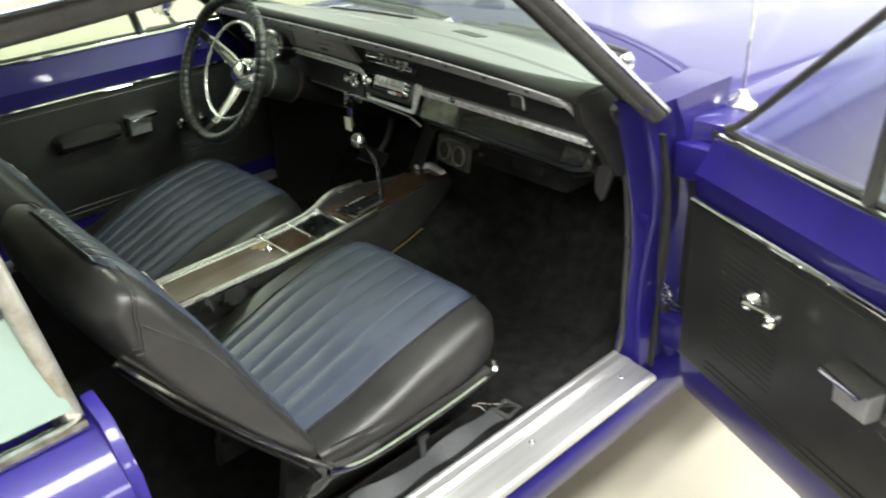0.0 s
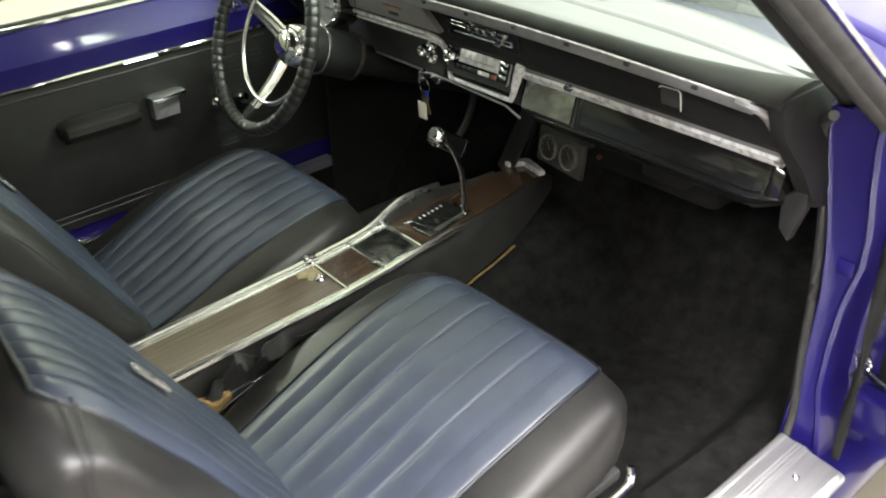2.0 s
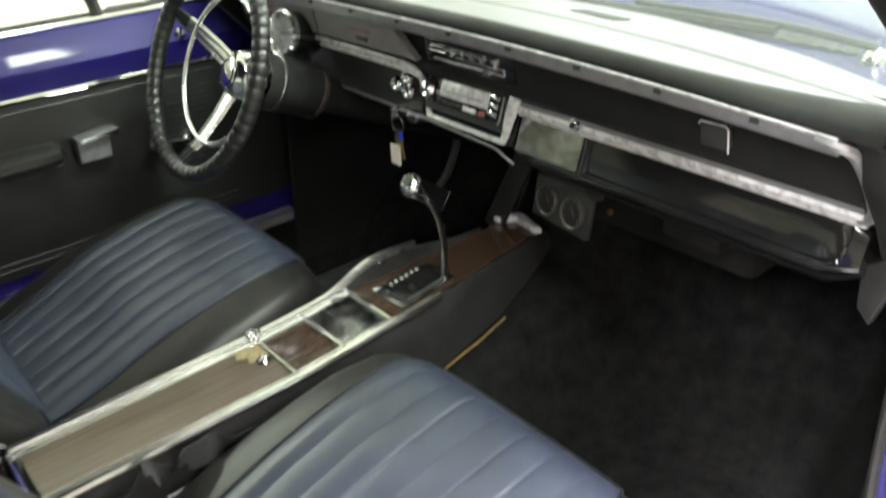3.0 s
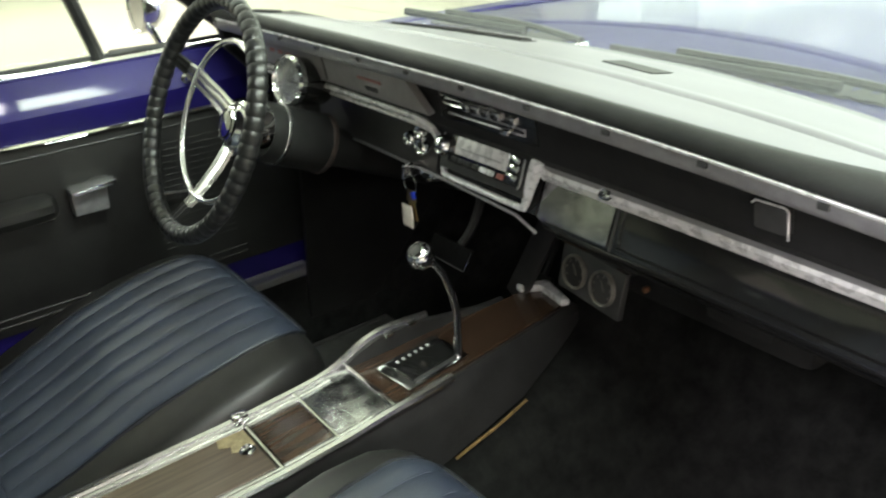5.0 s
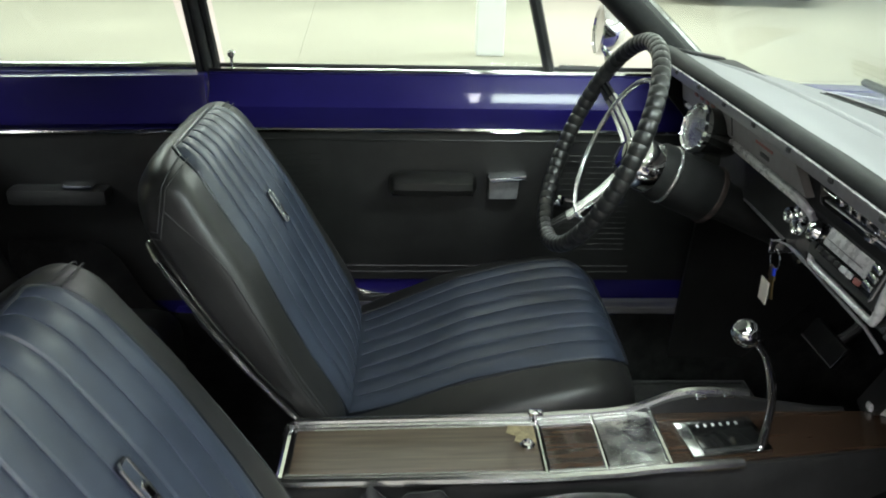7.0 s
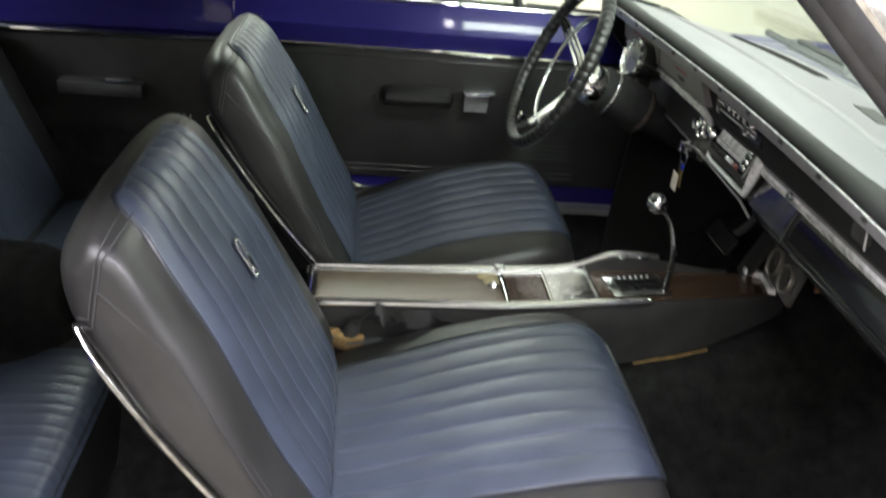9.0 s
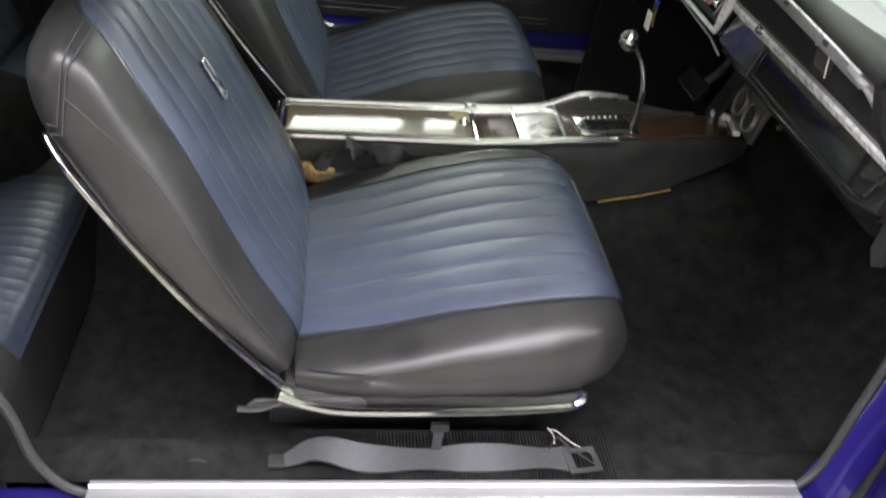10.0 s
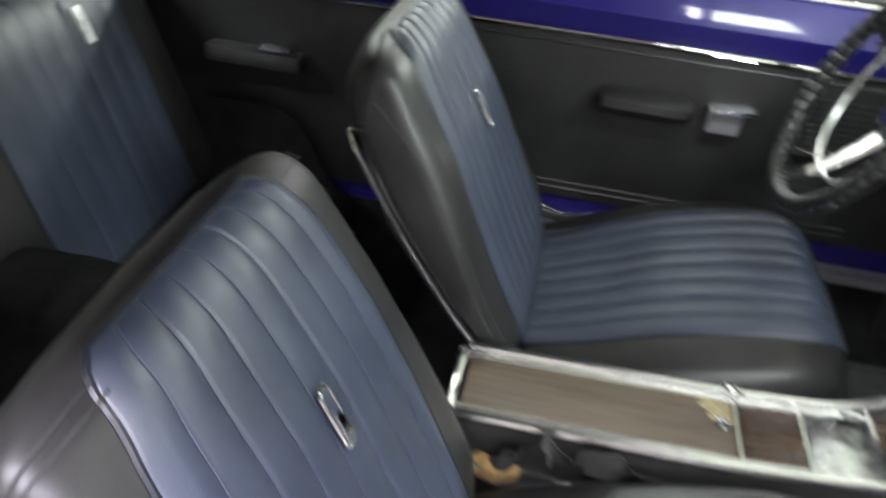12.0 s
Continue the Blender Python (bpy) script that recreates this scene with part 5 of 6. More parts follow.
def car_radio():
    ob = thing("car_radio", "single-slot car stereo with a silver face in the dashboard", "car radio")
    t = Matrix.Translation((0.013, 0.671, 0.829)) @ Matrix.Rotation(radians(-19), 4, "X")
    part("chassis", box((0.002, 0.018, 0), (0.176, 0.05, 0.056), 0.003, m=t), BLACK_PLASTIC, ob)
    face = part("faceplate", box((0.010, -0.008, 0.004), (0.146, 0.010, 0.040), 0.003, m=t), BLACK_PAINT, ob, "black and silver stereo face")
    part("bezel", tube([t @ Vector(p) for p in ((-0.062, -0.012, 0.025), (0.084, -0.012, 0.025), (0.087, -0.012, 0.021), (0.087, -0.012, -0.014), (0.084, -0.012, -0.018))], 0.0016, 6), DULL_SILVER, face)
    part("display", box((0.006, -0.0135, 0.0105), (0.106, 0.004, 0.024), 0.0015, m=t), SILVER, face, "bright silver display panel")
    part("display_line", box((0.004, -0.0158, 0.0075), (0.090, 0.0012, 0.0016), 0.0003, m=t), DULL_SILVER, face)
    part("volume_knob", lathe([(0.0150, 0), (0.0155, 0.008), (0.0120, 0.013), (0.0095, 0.0125), (0.0090, 0.016), (0.004, 0.0175), (0.001, 0.0175)], 22, t @ Matrix.Translation((-0.074, -0.010, 0.004)) @ Matrix.Rotation(radians(90), 4, "X")), CHROME, ob, "two-stage chrome volume knob")
    for k in range(6):
        part("preset_button", box((-0.046 + 0.0155 * k, -0.014, -0.010), (0.0125, 0.004, 0.007), 0.001, m=t), CONSOLE_GREY if k < 4 else SILVER, face)
    part("red_button", box((0.051, -0.0142, -0.010), (0.012, 0.004, 0.007), 0.001, m=t), RED_MARK, face)
    for k in range(3):
        part("side_button", box((0.071, -0.014, 0.018 - 0.0115 * k), (0.019, 0.005, 0.0085), 0.002, m=t), CHROME, face)


car_radio()


def gauge_pod():
    ob = thing("gauge_pod", "black under-dash panel with two round gauges", "gauge panel")
    t = Matrix.Translation((0.132, 0.752, 0.664)) @ Matrix.Rotation(radians(-8), 4, "Z") @ Matrix.Rotation(radians(-10), 4, "X") @ Matrix.Scale(0.90, 4)
    part("panel", box((0, 0.008, 0), (0.148, 0.012, 0.076), 0.004, m=t), BLACK_PLASTIC, ob)
    part("mount", box((0, 0.03, 0.05), (0.10, 0.05, 0.06), 0.004, m=t), BLACK_PLASTIC, ob)
    for x in (-0.034, 0.034):
        g = t @ Matrix.Translation((x, 0, 0)) @ Matrix.Rotation(radians(90), 4, "X")
        bezel = part("gauge", lathe([(0.020, -0.004), (0.0275, -0.004), (0.0280, 0.003), (0.0265, 0.006), (0.0245, 0.005), (0.024, 0.001)], 28, g), WORN_BEZEL, ob, "small round gauge with a dull bezel")
        part("dial", lathe([(0.0005, 0.0015), (0.0245, 0.0015), (0.0245, -0.002), (0.0005, -0.002)], 24, g), GAUGE_FACE, bezel)
        part("needle", box((0.004, 0.003, 0.003), (0.0016, 0.020, 0.001), m=g @ Matrix.Rotation(radians(35), 4, "Z")), WORN_BEZEL, bezel)
        for k in range(7):
            a = radians(-120 + 40 * k)
            part("tick", box((0.019 * math.sin(a), 0.019 * math.cos(a), 0.0022), (0.0015, 0.004, 0.0008)), WORN_BEZEL, bezel).matrix_world = g
    return ob


gauge_pod()


def indicator():
    lamp = part("amber_indicator", lathe([(0.0045, 0), (0.0045, 0.006), (0.003, 0.008), (0.001, 0.0085)], 14, Matrix.Translation((0.216, 0.775, 0.675)) @ Matrix.Rotation(radians(90), 4, "X")), material("amber_lens", (0.12, 0.05, 0.02), 0.3), None)
    tagged(lamp, "small amber indicator lamp under the dashboard", "indicator lamp")


indicator()


# ---------- steering wheel, column, tachometer ----------
HUB = Vector((-0.360, 0.462, 0.850))
WHEEL = Matrix.Translation(HUB) @ Matrix.Rotation(radians(66), 4, "X")


def steering_wheel():
    ob = thing("steering_wheel", "three-spoke chrome steering wheel with a laced black rim cover", "steering wheel")
    n = 310
    pts = [WHEEL @ Vector((0.178 * math.cos(2 * math.pi * k / n), 0.178 * math.sin(2 * math.pi * k / n), 0.042)) for k in range(n)]
    part("rim", tube(pts, [0.0142 - (0.0016 if k % 5 == 0 else 0) for k in range(n)], 12, True), RIM_COVER, ob, "ridged black laced rim cover")
    ring = [WHEEL @ Vector((0.124 * math.cos(2 * math.pi * k / 64), 0.124 * math.sin(2 * math.pi * k / 64), 0.012)) for k in range(64)]
    part("horn_ring", tube(ring, 0.0046, 10, True), SATIN, ob, "slim chrome horn ring")
    for a in (155, 25, 262):
        r = Matrix.Rotation(radians(a), 4, "Z")
        rings = []
        for d, w, h in ((0.022, 0.0165, -0.022), (0.07, 0.0155, -0.010), (0.128, 0.0135, 0.013), (0.140, 0.013, 0.020), (0.174, 0.011, 0.040)):
            rings.append([WHEEL @ r @ Vector((d, w * c, h + z)) for c, z in ((-1, -0.002), (-0.85, 0.004), (-0.45, 0.0015), (0, 0.004), (0.45, 0.0015), (0.85, 0.004), (1, -0.002), (0, -0.006))])
        part("spoke", loft(rings[:4]), SATIN, ob, "fluted chrome spoke")
        part("spoke_end", loft(rings[3:]), RIM_COVER, ob)
    mid = WHEEL @ Matrix.Translation((0.004, 0, -0.035))
    part("hub", lathe([(0.040, -0.03), (0.044, -0.02), (0.044, 0.0), (0.041, 0.016), (0.035, 0.027), (0.027, 0.031), (0.0255, 0.035), (0.015, 0.0375), (0.002, 0.038)], 32, mid), CHROME, ob, "domed chrome hub")
    part("hub_ring", lathe([(0.0265, 0.0312), (0.0265, 0.0335), (0.020, 0.0372), (0.020, 0.0360)], 28, mid), BLACK_PAINT, ob)
    return ob


steering_wheel()


def steering_column():
    ob = thing("steering_column", "black steering column with chrome collar and stalk", "steering column")
    part("collar", lathe([(0.047, -0.084), (0.0505, -0.085), (0.0515, -0.088), (0.0505, -0.091), (0.047, -0.092)], 28, WHEEL), SATIN, ob, "slim chrome column collar")
    part("jacket", lathe([(0.030, -0.056), (0.044, -0.060), (0.0485, -0.068), (0.0495, -0.086), (0.0495, -0.17), (0.047, -0.175), (0.034, -0.20), (0.034, -0.62)], 24, WHEEL), DASH_ROLL, ob)
    part("clamp", lathe([(0.049, -0.168), (0.0515, -0.170), (0.0515, -0.177), (0.049, -0.179)], 24, WHEEL), RUST, ob)
    part("stalk", tube([WHEEL @ Vector(p) for p in ((-0.03, 0.0, -0.06), (-0.10, 0.006, -0.055), (-0.135, 0.012, -0.045))], 0.004, 8), CHROME, ob)
    part("stalk", tube([WHEEL @ Vector(p) for p in ((-0.03, -0.03, -0.06), (-0.06, -0.055, -0.05))], 0.004, 8), CHROME, ob)
    part("hazard_knob", lathe([(0.004, -0.01), (0.010, -0.008), (0.012, 0.002), (0.008, 0.008), (0.001, 0.009)], 14, WHEEL @ Matrix.Translation((-0.062, -0.058, -0.045))), CHROME, ob)
    return ob


steering_column()


def tachometer():
    ob = thing("tachometer", "round chrome-rimmed tachometer strapped to the steering column", "tachometer")
    t = Matrix.Translation((-0.386, 0.596, 0.886)) @ Matrix.Rotation(radians(76), 4, "X") @ Matrix.Rotation(radians(9), 4, "Y") @ Matrix.Scale(0.84, 4)
    part("case", lathe([(0.010, -0.082), (0.040, -0.078), (0.046, -0.066), (0.047, 0.0)], 28, t), BLACK_PAINT, ob)
    part("bezel", lathe([(0.046, -0.004), (0.050, 0.0), (0.050, 0.010), (0.044, 0.014), (0.041, 0.010), (0.041, 0.002)], 32, t), CHROME, ob, "chrome bezel")
    part("dial", lathe([(0.001, 0.004), (0.041, 0.004), (0.041, 0.0), (0.001, 0.0)], 28, t), TACH_DIAL, ob, "silver dial")
    part("needle", box((0.010, 0.0, 0.0055), (0.032, 0.003, 0.001), m=t), DARK_MARK, ob)
    for k in range(9):
        a = radians(-130 + 32 * k)
        part("tick", box((0.034, 0, 0.0045), (0.008, 0.002, 0.001), m=t @ Matrix.Rotation(a, 4, "Z")), DARK_MARK, ob)
    part("foot", box((-0.39, 0.625, 0.84), (0.02, 0.03, 0.05), 0.004), BLACK_PLASTIC, ob)
    return ob


tachometer()


def keys():
    ob = thing("key_ring", "bunch of keys with a paper tag hanging from the ignition", "keys")
    o = Vector((-0.140, 0.655, 0.782))
    part("key", box(o + Vector((0, 0.004, 0.0)), (0.004, 0.045, 0.022), 0.0015), CHROME, ob)
    part("ring", tube([o + Vector((0.016 * math.cos(a), -0.006, -0.022 + 0.016 * math.sin(a))) for a in (2 * math.pi * k / 20 for k in range(20))], 0.0013, 6, True), CHROME, ob)
    for dx, rz, mat, zz in ((-0.004, 12, BRASS, -0.052), (0.006, -14, BRASS, -0.050), (0.011, -16, BLUE_TAG, -0.046)):
        m = Matrix.Translation(o + Vector((dx, -0.006 - dx * 0.2, zz))) @ Matrix.Rotation(radians(rz), 4, "Y")
        bm = box((0, 0, 0.008), (0.017 if mat is BRASS else 0.008, 0.003, 0.020 if mat is BRASS else 0.012), 0.001, m=m)
        if mat is BRASS:
            box((0, 0, -0.016), (0.008, 0.002, 0.030), 0.0008, bm, m)
        part("hanging_key", bm, mat, ob)
    tag = part("paper_tag", box(o + Vector((-0.004, -0.012, -0.074)), (0.027, 0.0015, 0.036), 0.0005), TAG_PAPER, ob, "pale paper key tag")
    return ob


keys()


def pedals():
    ob = thing("brake_pedal", "wide brake pedal with a ribbed black rubber pad", "pedal")
    t = Matrix.Translation((-0.395, 0.905, 0.470)) @ Matrix.Rotation(radians(-30), 4, "X")
    part("pad", box((0, 0, 0), (0.125, 0.016, 0.046), 0.006, m=t), DASH_ROLL, ob)
    part("bright_edge", tube([t @ Vector(p) for p in ((-0.0625, -0.006, -0.023), (0.0625, -0.006, -0.023), (0.064, -0.004, 0.023))], 0.0025, 6), CHROME, ob)
    part("arm", tube(smooth_path([t @ Vector((0, 0.012, 0)), (-0.385, 0.96, 0.52), (-0.385, 0.99, 0.62), (-0.385, 0.98, 0.78)], 4), 0.010, 8), BLACK_PLASTIC, ob)
    ob = thing("accelerator_pedal", "long black accelerator pedal hinged at the floor", "pedal")
    t = Matrix.Translation((-0.225, 0.955, 0.385)) @ Matrix.Rotation(radians(-40), 4, "X")
    part("pad", box((0, 0, 0), (0.055, 0.014, 0.16), 0.006, m=t), RUBBER, ob)
    part("arm", tube([t @ Vector((0, 0.01, 0.03)), (-0.225, 1.05, 0.52), (-0.225, 1.12, 0.62)], 0.006, 8), BLACK_PLASTIC, ob)


pedals()


def floor_mat():
    ob = thing("floor_mat", "black rubber floor mat on the driver footwell carpet", "floor mat")
    part("mat", sheet(lambda u, v: Vector((-0.60 + 0.42 * u, 0.46 + 0.40 * v, 0.246 + 0.004 * math.sin(9 * u) * v)), 12, 12, (0, 0, -0.006)), MAT_RUBBER, ob)
    part("edge", tube([(-0.595, 0.465, 0.251), (-0.185, 0.465, 0.251), (-0.185, 0.855, 0.251), (-0.595, 0.855, 0.251), (-0.595, 0.465, 0.251)], 0.005, 6), MAT_RUBBER, ob)


floor_mat()


# ---------- belts ----------
def seat_belt():
    ob = thing("seat_belt", "grey lap belt webbing lying on the carpet beside the seat", "seat belt")
    path = smooth_path([(0.632, -0.012, 0.333), (0.622, 0.035, 0.346), (0.632, 0.10, 0.338), (0.630, 0.18, 0.334), (0.628, 0.25, 0.335), (0.627, 0.33, 0.335), (0.630, 0.392, 0.335)], 8)
    bm = bmesh.new()
    rows = []
    for i, p in enumerate(path):
        tw = radians(-6 + 14 * math.sin(i * 0.33))
        hw = 0.0205 if i > 4 else 0.010 + 0.0026 * i
        d = Vector((math.cos(tw), 0, math.sin(tw))) * hw
        rows.append((p - d, p + d))
    loft([[a, b, b + Vector((0, 0, 0.0022)), a + Vector((0, 0, 0.0022))] for a, b in rows], True, bm)
    part("webbing", bm, GREY_STRAP, ob)
    t = Matrix.Translation((0.632, 0.412, 0.337)) @ Matrix.Rotation(radians(8), 4, "Z")
    bm = bmesh.new()
    for c, s in (((0, -0.020, 0), (0.044, 0.012, 0.004)), ((-0.018, 0.0, 0), (0.008, 0.04, 0.003)), ((0.018, 0, 0), (0.008, 0.04, 0.003)), ((0, 0.020, 0), (0.044, 0.008, 0.003))):
        box(c, s, 0.001, bm, t)
    part("tongue", bm, BLACK_PLASTIC, ob, "dark metal belt tongue")
    part("anchor", box((0.632, -0.020, 0.331), (0.022, 0.026, 0.008), 0.002), CONSOLE_GREY, ob)
    ob = thing("belt_stub", "frayed grey belt stub hanging under the seat rail", "seat belt")
    part("strap", box((0.612, 0.200, 0.352), (0.003, 0.014, 0.070), 0.001), GREY_STRAP, ob)
    part("bolt_plate", box((0.614, 0.200, 0.385), (0.008, 0.026, 0.014), 0.002), CONSOLE_GREY, ob)
    ob = thing("loose_thread", "frayed pale thread curling on the carpet", "thread")
    for pts in (((0.575, 0.374, 0.335), (0.582, 0.383, 0.340), (0.602, 0.404, 0.337), (0.617, 0.427, 0.336)), ((0.572, 0.372, 0.336), (0.590, 0.377, 0.339), (0.604, 0.375, 0.338))):
        part("strand", tube(smooth_path(pts, 5), 0.0007, 5), TAG_PAPER, ob)
    ob = thing("inner_belt", "black belt buckle and strap tucked beside the console", "seat belt")
    strap = smooth_path([(0.070, -0.01, 0.448), (0.076, 0.022, 0.474), (0.071, 0.048, 0.502), (0.080, 0.070, 0.512), (0.073, 0.092, 0.494), (0.078, 0.118, 0.503), (0.071, 0.160, 0.497), (0.072, 0.215, 0.490), (0.069, 0.29, 0.462), (0.068, 0.34, 0.43)], 6)
    rows = []
    for i, p in enumerate(strap):
        tw = radians(70 + 28 * math.sin(0.42 * i) + 10 * math.sin(1.1 * i))
        d = Vector((math.cos(tw), 0.25 * math.sin(0.6 * i), math.sin(tw))) * (0.020 if i > 3 else 0.012)
        rows.append([p - d, p + 0.004 * Vector((math.sin(tw), 0, -math.cos(tw))), p + d, p + d + Vector((0.002, 0, 0)), p + Vector((0.003, 0, 0)), p - d + Vector((0.002, 0, 0))])
    part("strap", loft(rows), RUBBER, ob)
    rings = []
    for k in range(13):
        a, w = k / 12, math.sin(math.pi * (0.06 + 0.88 * k / 12)) ** 0.6
        rings.append([(0.070 + 0.014 * w * math.cos(q) + 0.004 * noise.noise((9 * a, 2 * q, 0.4)), -0.035 + 0.080 * a, 0.450 + 0.004 * math.sin(7 * a) + w * 0.019 * math.sin(q) + 0.005 * noise.noise((11 * a, 3 * q, 5.1))) for q in (2 * math.pi * i / 14 for i in range(14))])
    ob = part("foam_lump", loft(rings), FOAM)
    tagged(ob, "torn yellow foam between seat and console", "foam")


seat_belt()


def loose_wire(pts, label):
    ob = part("loose_wire", tube(smooth_path(pts, 6), 0.0009, 6), GREY_STRAP)
    tagged(ob, label, "wire", "loose wires")


loose_wire([(0.612, 0.365, 0.315), (0.612, 0.368, 0.345), (0.614, 0.372, 0.364), (0.626, 0.395, 0.352), (0.642, 0.43, 0.338)], "thin frayed wire end beside the seat belt")
loose_wire([(0.61, -0.16, 0.305), (0.63, -0.145, 0.325), (0.64, -0.13, 0.345), (0.636, -0.115, 0.335)], "thin wire end standing out of the carpet")


# ---------- doors ----------
def car_door(m, label, closed):
    """Local: x out of the cabin, y forward from the hinge (negative), z up; the inner face at x = 0."""
    def piece(name, bm, mat, parent, tag=""):
        bmesh.ops.transform(bm, matrix=m, verts=bm.verts)
        return part(name, bm, mat, parent, tag)
    L, F, D = 0.985, (0.06 if closed else 0.0), (0.0 if closed else -0.018)
    shell = [(0.0, 0.43), (0.0, 0.79), (-0.006, 0.80), (-0.010, 0.835), (0.010, 0.862), (0.022, 0.893), (0.050, 0.900), (0.075, 0.885), (0.120, 0.82), (0.145, 0.72), (0.150, 0.52), (0.132, 0.335), (0.10, 0.308), (0.06, 0.314), (0.02, 0.350), (0.006, 0.395)]
    door = piece("door", loft([[(x, y, z) for x, z in shell] for y in (-0.012 + 1.9 * F, -0.03, -0.3, -0.6, -L + 0.02, -L)]), PAINT, the_car, label)
    piece("trim_panel", prism([(-0.022 + 1.4 * F, 0.460), (-0.012 + 1.4 * F, 0.450), (-L + 0.03, 0.450), (-L + 0.02, 0.465), (-L + 0.02, 0.785), (-0.018 + 1.4 * F, 0.785)], lambda p, q, s: (-0.012 * s + 0.002, p, q), 0.003), PANEL_VINYL, door, "black vinyl door trim panel")
    piece("chrome_strip", tube([(-0.012, -0.018 + F, 0.788), (-0.012, -0.5, 0.791), (-0.012, -L + 0.02, 0.789)], 0.0055, 8), CHROME, door, "thin chrome strip")
    for z in (0.470, 0.484, 0.768):
        piece("panel_bead", tube([(-0.0100, -0.10, z), (-0.0100, -L + 0.10, z)], 0.0023, 6), PANEL_VINYL, door)
    for ya, yb in ((-0.115, -0.265), (-L + 0.10, -L + 0.22)):
        for k in range(18):
            z = 0.525 + 0.0125 * k
            piece("panel_rib", tube([(-0.0100, ya, z), (-0.0100, yb, z)], 0.0012, 6), PANEL_VINYL, door)
    piece("belt_strip", tube([(0.030, -0.02 + F, 0.899), (0.030, -L, 0.899)], 0.008, 8, flat=0.8), CHROME, door, "bright window belt strip")
    piece("glass_seal", tube([(0.046, -0.02 + F, 0.905), (0.046, -L, 0.905)], 0.006, 6), RUBBER, door)
    A = -0.018 if closed else -0.078
    piece("armrest", loft([[(x * k - 0.012, y + A, 0.678 + D + z * k) for x, z in ((0.0, 0.024), (-0.035, 0.024), (-0.052, 0.014), (-0.054, 0.0), (-0.045, -0.014), (-0.012, -0.024), (0.0, -0.024))] for y, k in ((-0.425, 0.55), (-0.435, 0.9), (-0.46, 1.0), (-0.57, 1.0), (-0.595, 0.9), (-0.605, 0.6))]), BLACK_VINYL, door, "padded black armrest")
    piece("armrest_bead", tube([(-0.016, -0.43 + A, 0.651 + D), (-0.016, -0.60 + A, 0.651 + D)], 0.0022, 6), WORN_CHROME, door, "thin bright bead under the armrest")
    piece("pull_lever", prism([(-0.402, 0.704), (-0.325, 0.710), (-0.325, 0.702), (-0.395, 0.696)], lambda p, q, s: (-0.014 - 0.050 * s, p + A, q + D), 0.001), CHROME, door, "chrome door pull lever")
    piece("pull_base", prism([(-0.400, 0.652), (-0.340, 0.652), (-0.336, 0.696), (-0.400, 0.696)], lambda p, q, s: (-0.010 - 0.034 * s, p + A, q + D), 0.005), DULL_SILVER, door)
    zc, yc = (0.640, -0.195) if closed else (0.682, -0.207)
    turn = Matrix.Rotation(radians(-90), 4, "Y")
    piece("window_crank", lathe([(0.016, 0.0), (0.019, 0.008), (0.014, 0.022), (0.010, 0.024), (0.001, 0.024)], 18, Matrix.Translation((-0.012, yc, zc)) @ turn), CHROME, door, "chrome window crank")
    piece("crank_arm", tube([(-0.032, yc, zc), (-0.034, yc - 0.035, zc + 0.006), (-0.036, yc - 0.074, zc + 0.014)], [0.009, 0.006, 0.008], 8, flat=0.6), CHROME, door)
    piece("crank_knob", lathe([(0.006, 0.0), (0.012, 0.004), (0.013, 0.020), (0.008, 0.026), (0.001, 0.027)], 16, Matrix.Translation((-0.036, yc - 0.077, zc + 0.014)) @ turn), CHROME, door)
    if closed:
        piece("lock_pin", lathe([(0.0035, -0.01), (0.0035, 0.018), (0.0075, 0.021), (0.0075, 0.029), (0.004, 0.033), (0.001, 0.034)], 14, Matrix.Translation((0.034, -L + 0.045, 0.905))), CHROME, door)
        piece("lock_button", lathe([(0.009, 0.0), (0.010, 0.006), (0.004, 0.010), (0.0035, 0.02), (0.007, 0.022), (0.006, 0.030), (0.001, 0.031)], 14, Matrix.Translation((0.000, -0.16, 0.848)) @ Matrix.Rotation(radians(-80), 4, "Y")), CHROME, door)
    V = -0.295 if closed else -0.335
    a, b, c = Vector((0.046, -0.03, 0.905)), Vector((0.046, V, 0.902)), Vector((-0.045, V - 0.10, 1.235))
    piece("vent_post", tube([b, c], 0.012, 8), BLACK_PLASTIC, door, "black vent window post")
    piece("vent_frame", tube(smooth_path([b + Vector((0, 0.02, 0.006)), a, a + Vector((-0.012, -0.05, 0.045)), c + Vector((0, 0.03, -0.02))], 5), 0.007, 8), BLACK_PLASTIC, door)
    piece("vent_pane", sheet(lambda u, v: (b.lerp(a, u)).lerp(c, v), 8, 8), TINTED, door)
    piece("door_glass", sheet(lambda u, v: Vector((mixv(0.046, -0.050, v), mixv(V - 0.01 - 0.10 * v, -L + 0.03 - 0.02 * v, u), mixv(0.90, 1.235, v))), 8, 6, (0.004, 0, 0)), TINTED, door)
    piece("glass_edge", tube([(0.046, -L + 0.012, 0.90), (-0.050, -L - 0.008, 1.235)], 0.009, 8), RUBBER, door)
    return door


DOOR_OPEN = Matrix.Translation((0.842, 0.689, 0.0)) @ Matrix.Rotation(radians(67.8), 4, "Z")
car_door(DOOR_OPEN, "open blue passenger door with a black vinyl trim panel", False)
car_door(Matrix.Translation((-0.712, 0.695, 0.0)) @ Matrix.Diagonal((-1, 1, 1, 1)), "closed blue driver door with a black vinyl trim panel", True)


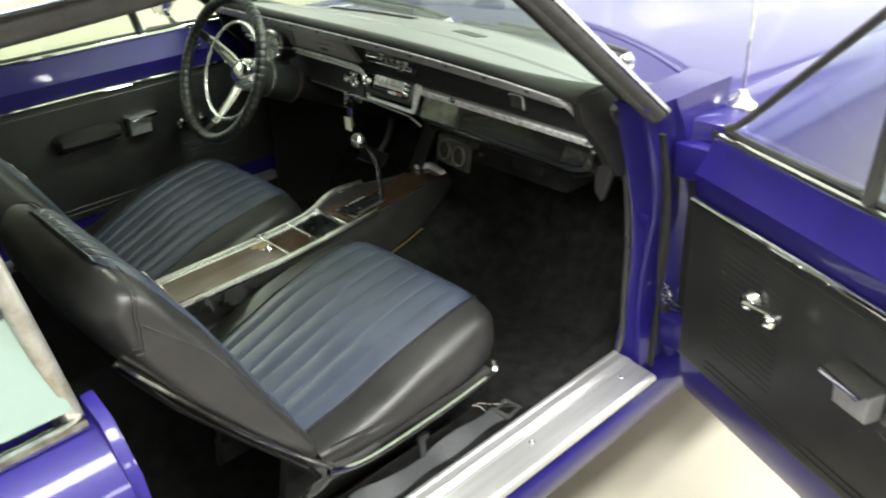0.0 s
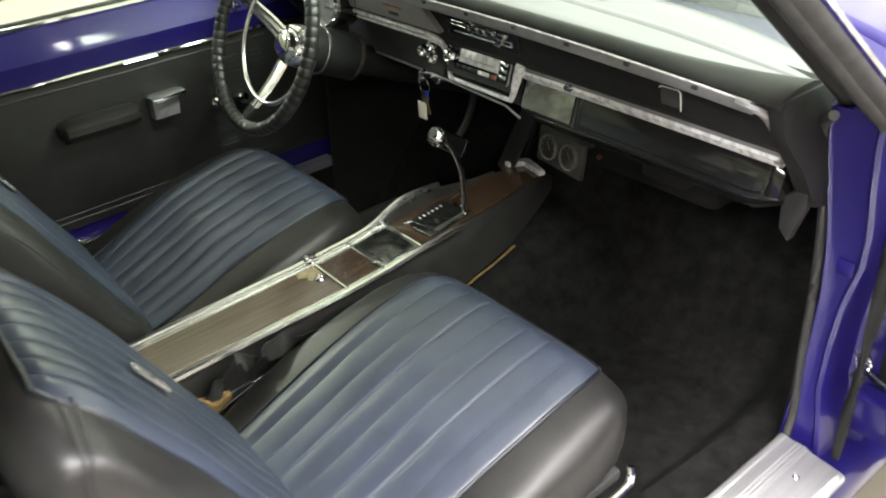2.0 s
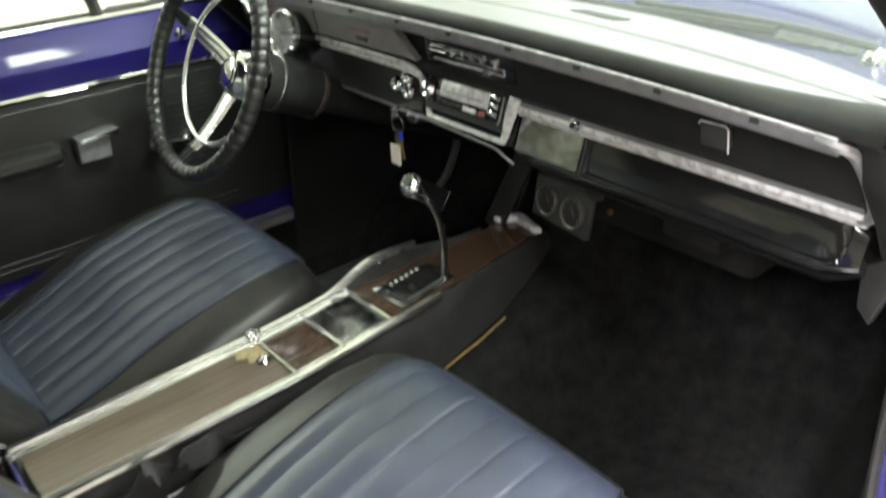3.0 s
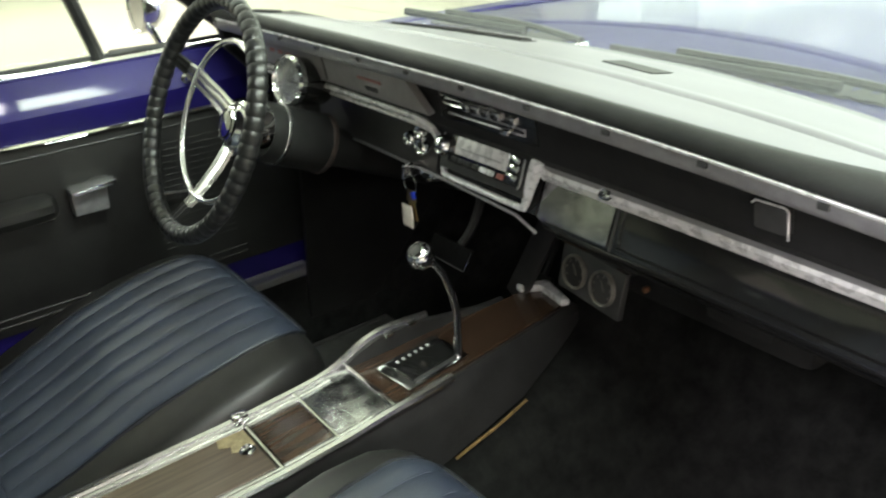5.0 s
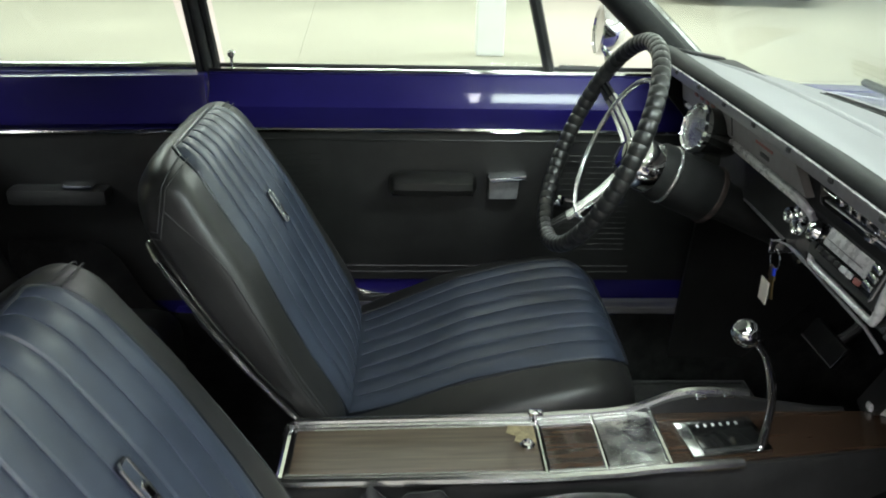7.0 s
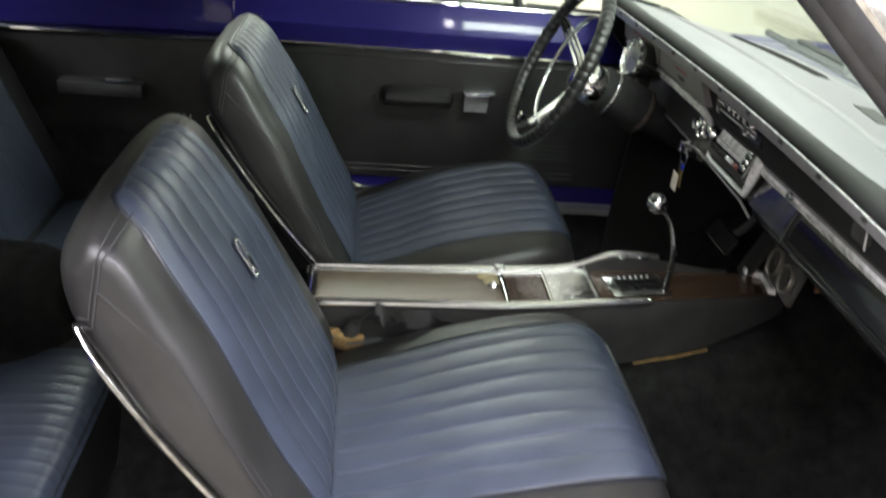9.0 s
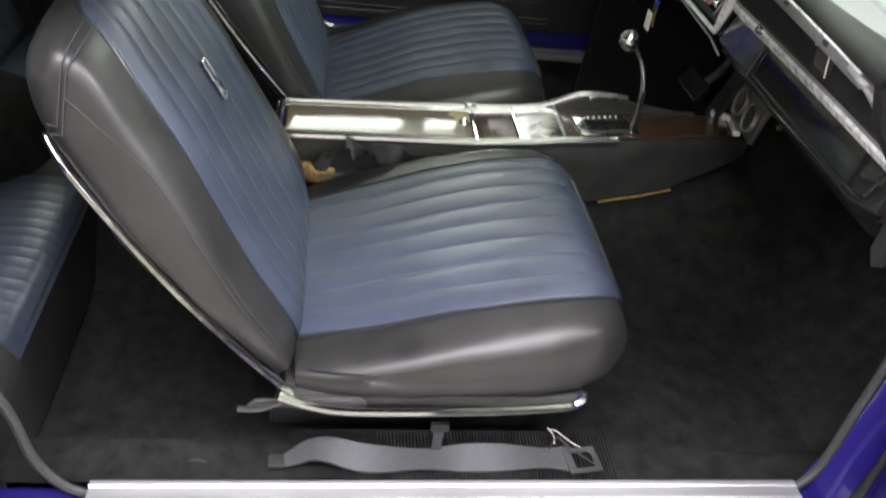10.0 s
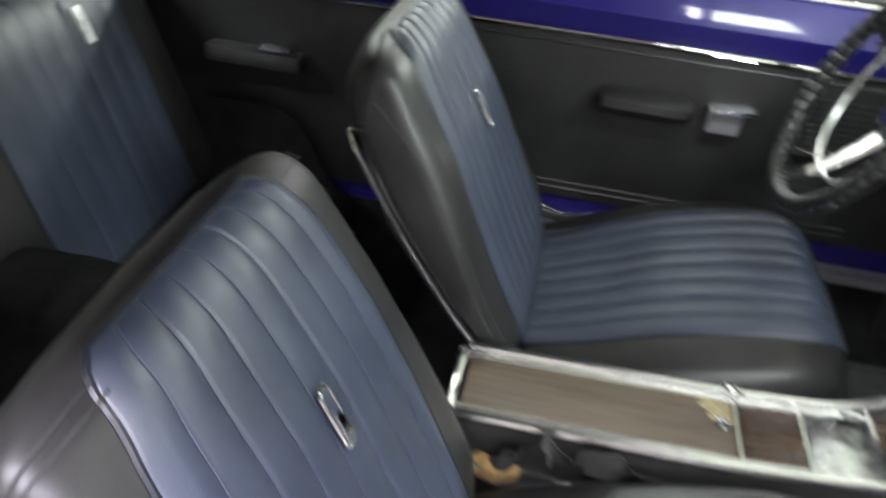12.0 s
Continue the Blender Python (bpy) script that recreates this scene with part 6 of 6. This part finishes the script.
# ---------- outside pieces ----------
def antenna():
    ob = thing("antenna", "thin chrome whip antenna on the front fender", "antenna")
    part("base", lathe([(0.030, 0), (0.030, 0.006), (0.022, 0.012), (0.012, 0.022), (0.008, 0.034), (0.002, 0.036)], 20, Matrix.Translation((0.784, 0.940, 0.874))), SATIN, ob)
    part("mast", tube([(0.784, 0.940, 0.905), (0.786, 0.945, 1.3), (0.79, 0.952, 1.75)], 0.0028, 6), CHROME, ob)


antenna()


def wiper(x0, x1):
    ob = thing("windscreen_wiper", "black windscreen wiper arm and blade at the cowl", "wiper", "wipers")
    part("pivot", lathe([(0.018, 0), (0.018, 0.012), (0.010, 0.024), (0.001, 0.025)], 14, Matrix.Translation((x0, 1.02, 0.885))), CHROME, ob)
    part("arm", tube(smooth_path([(x0, 1.02, 0.912), (mixv(x0, x1, 0.4), 1.035, 0.918), (x1, 1.02, 0.922)], 5), 0.006, 6), BLACK_PLASTIC, ob)
    part("blade", tube([(mixv(x0, x1, 0.35), 1.01, 0.914), (mixv(x0, x1, 1.25), 0.985, 0.918)], 0.008, 6), RUBBER, ob)


wiper(0.45, 0.05)
wiper(-0.15, -0.52)


def side_mirror():
    ob = thing("side_mirror", "round chrome door mirror on a short stem", "mirror")
    t = Matrix.Translation((-0.895, 0.535, 0.965)) @ Matrix.Rotation(radians(85), 4, "X")
    part("head", lathe([(0.001, -0.05), (0.03, -0.042), (0.052, -0.015), (0.056, 0.008), (0.052, 0.012), (0.048, 0.008), (0.001, 0.008)], 28, t), CHROME, ob)
    part("stem", tube(smooth_path([(-0.885, 0.545, 0.92), (-0.86, 0.55, 0.892), (-0.825, 0.55, 0.885)], 4), 0.009, 8), CHROME, ob)


side_mirror()


def window_paper():
    ob = thing("window_sheet", "pale green printed sheet on the quarter window glass", "paper")
    def at(u, v):
        return Vector((mixv(0.748, 0.668, v) + 0.010, mixv(-0.390 - 0.045 * v, -0.84, u), mixv(0.885, 1.15, v)))
    part("sheet", sheet(at, 6, 6, (-0.001, 0, 0)), PAPER, ob)
    for k in range(9):
        v = 0.90 - 0.09 * k
        a, b = at(0.32, v), at(0.85 - 0.1 * (k % 3), v)
        part("text_bar", tube([a + Vector((0.002, 0, 0)), b + Vector((0.002, 0, 0))], 0.003, 4), WHITE_PAINT, ob)


window_paper()
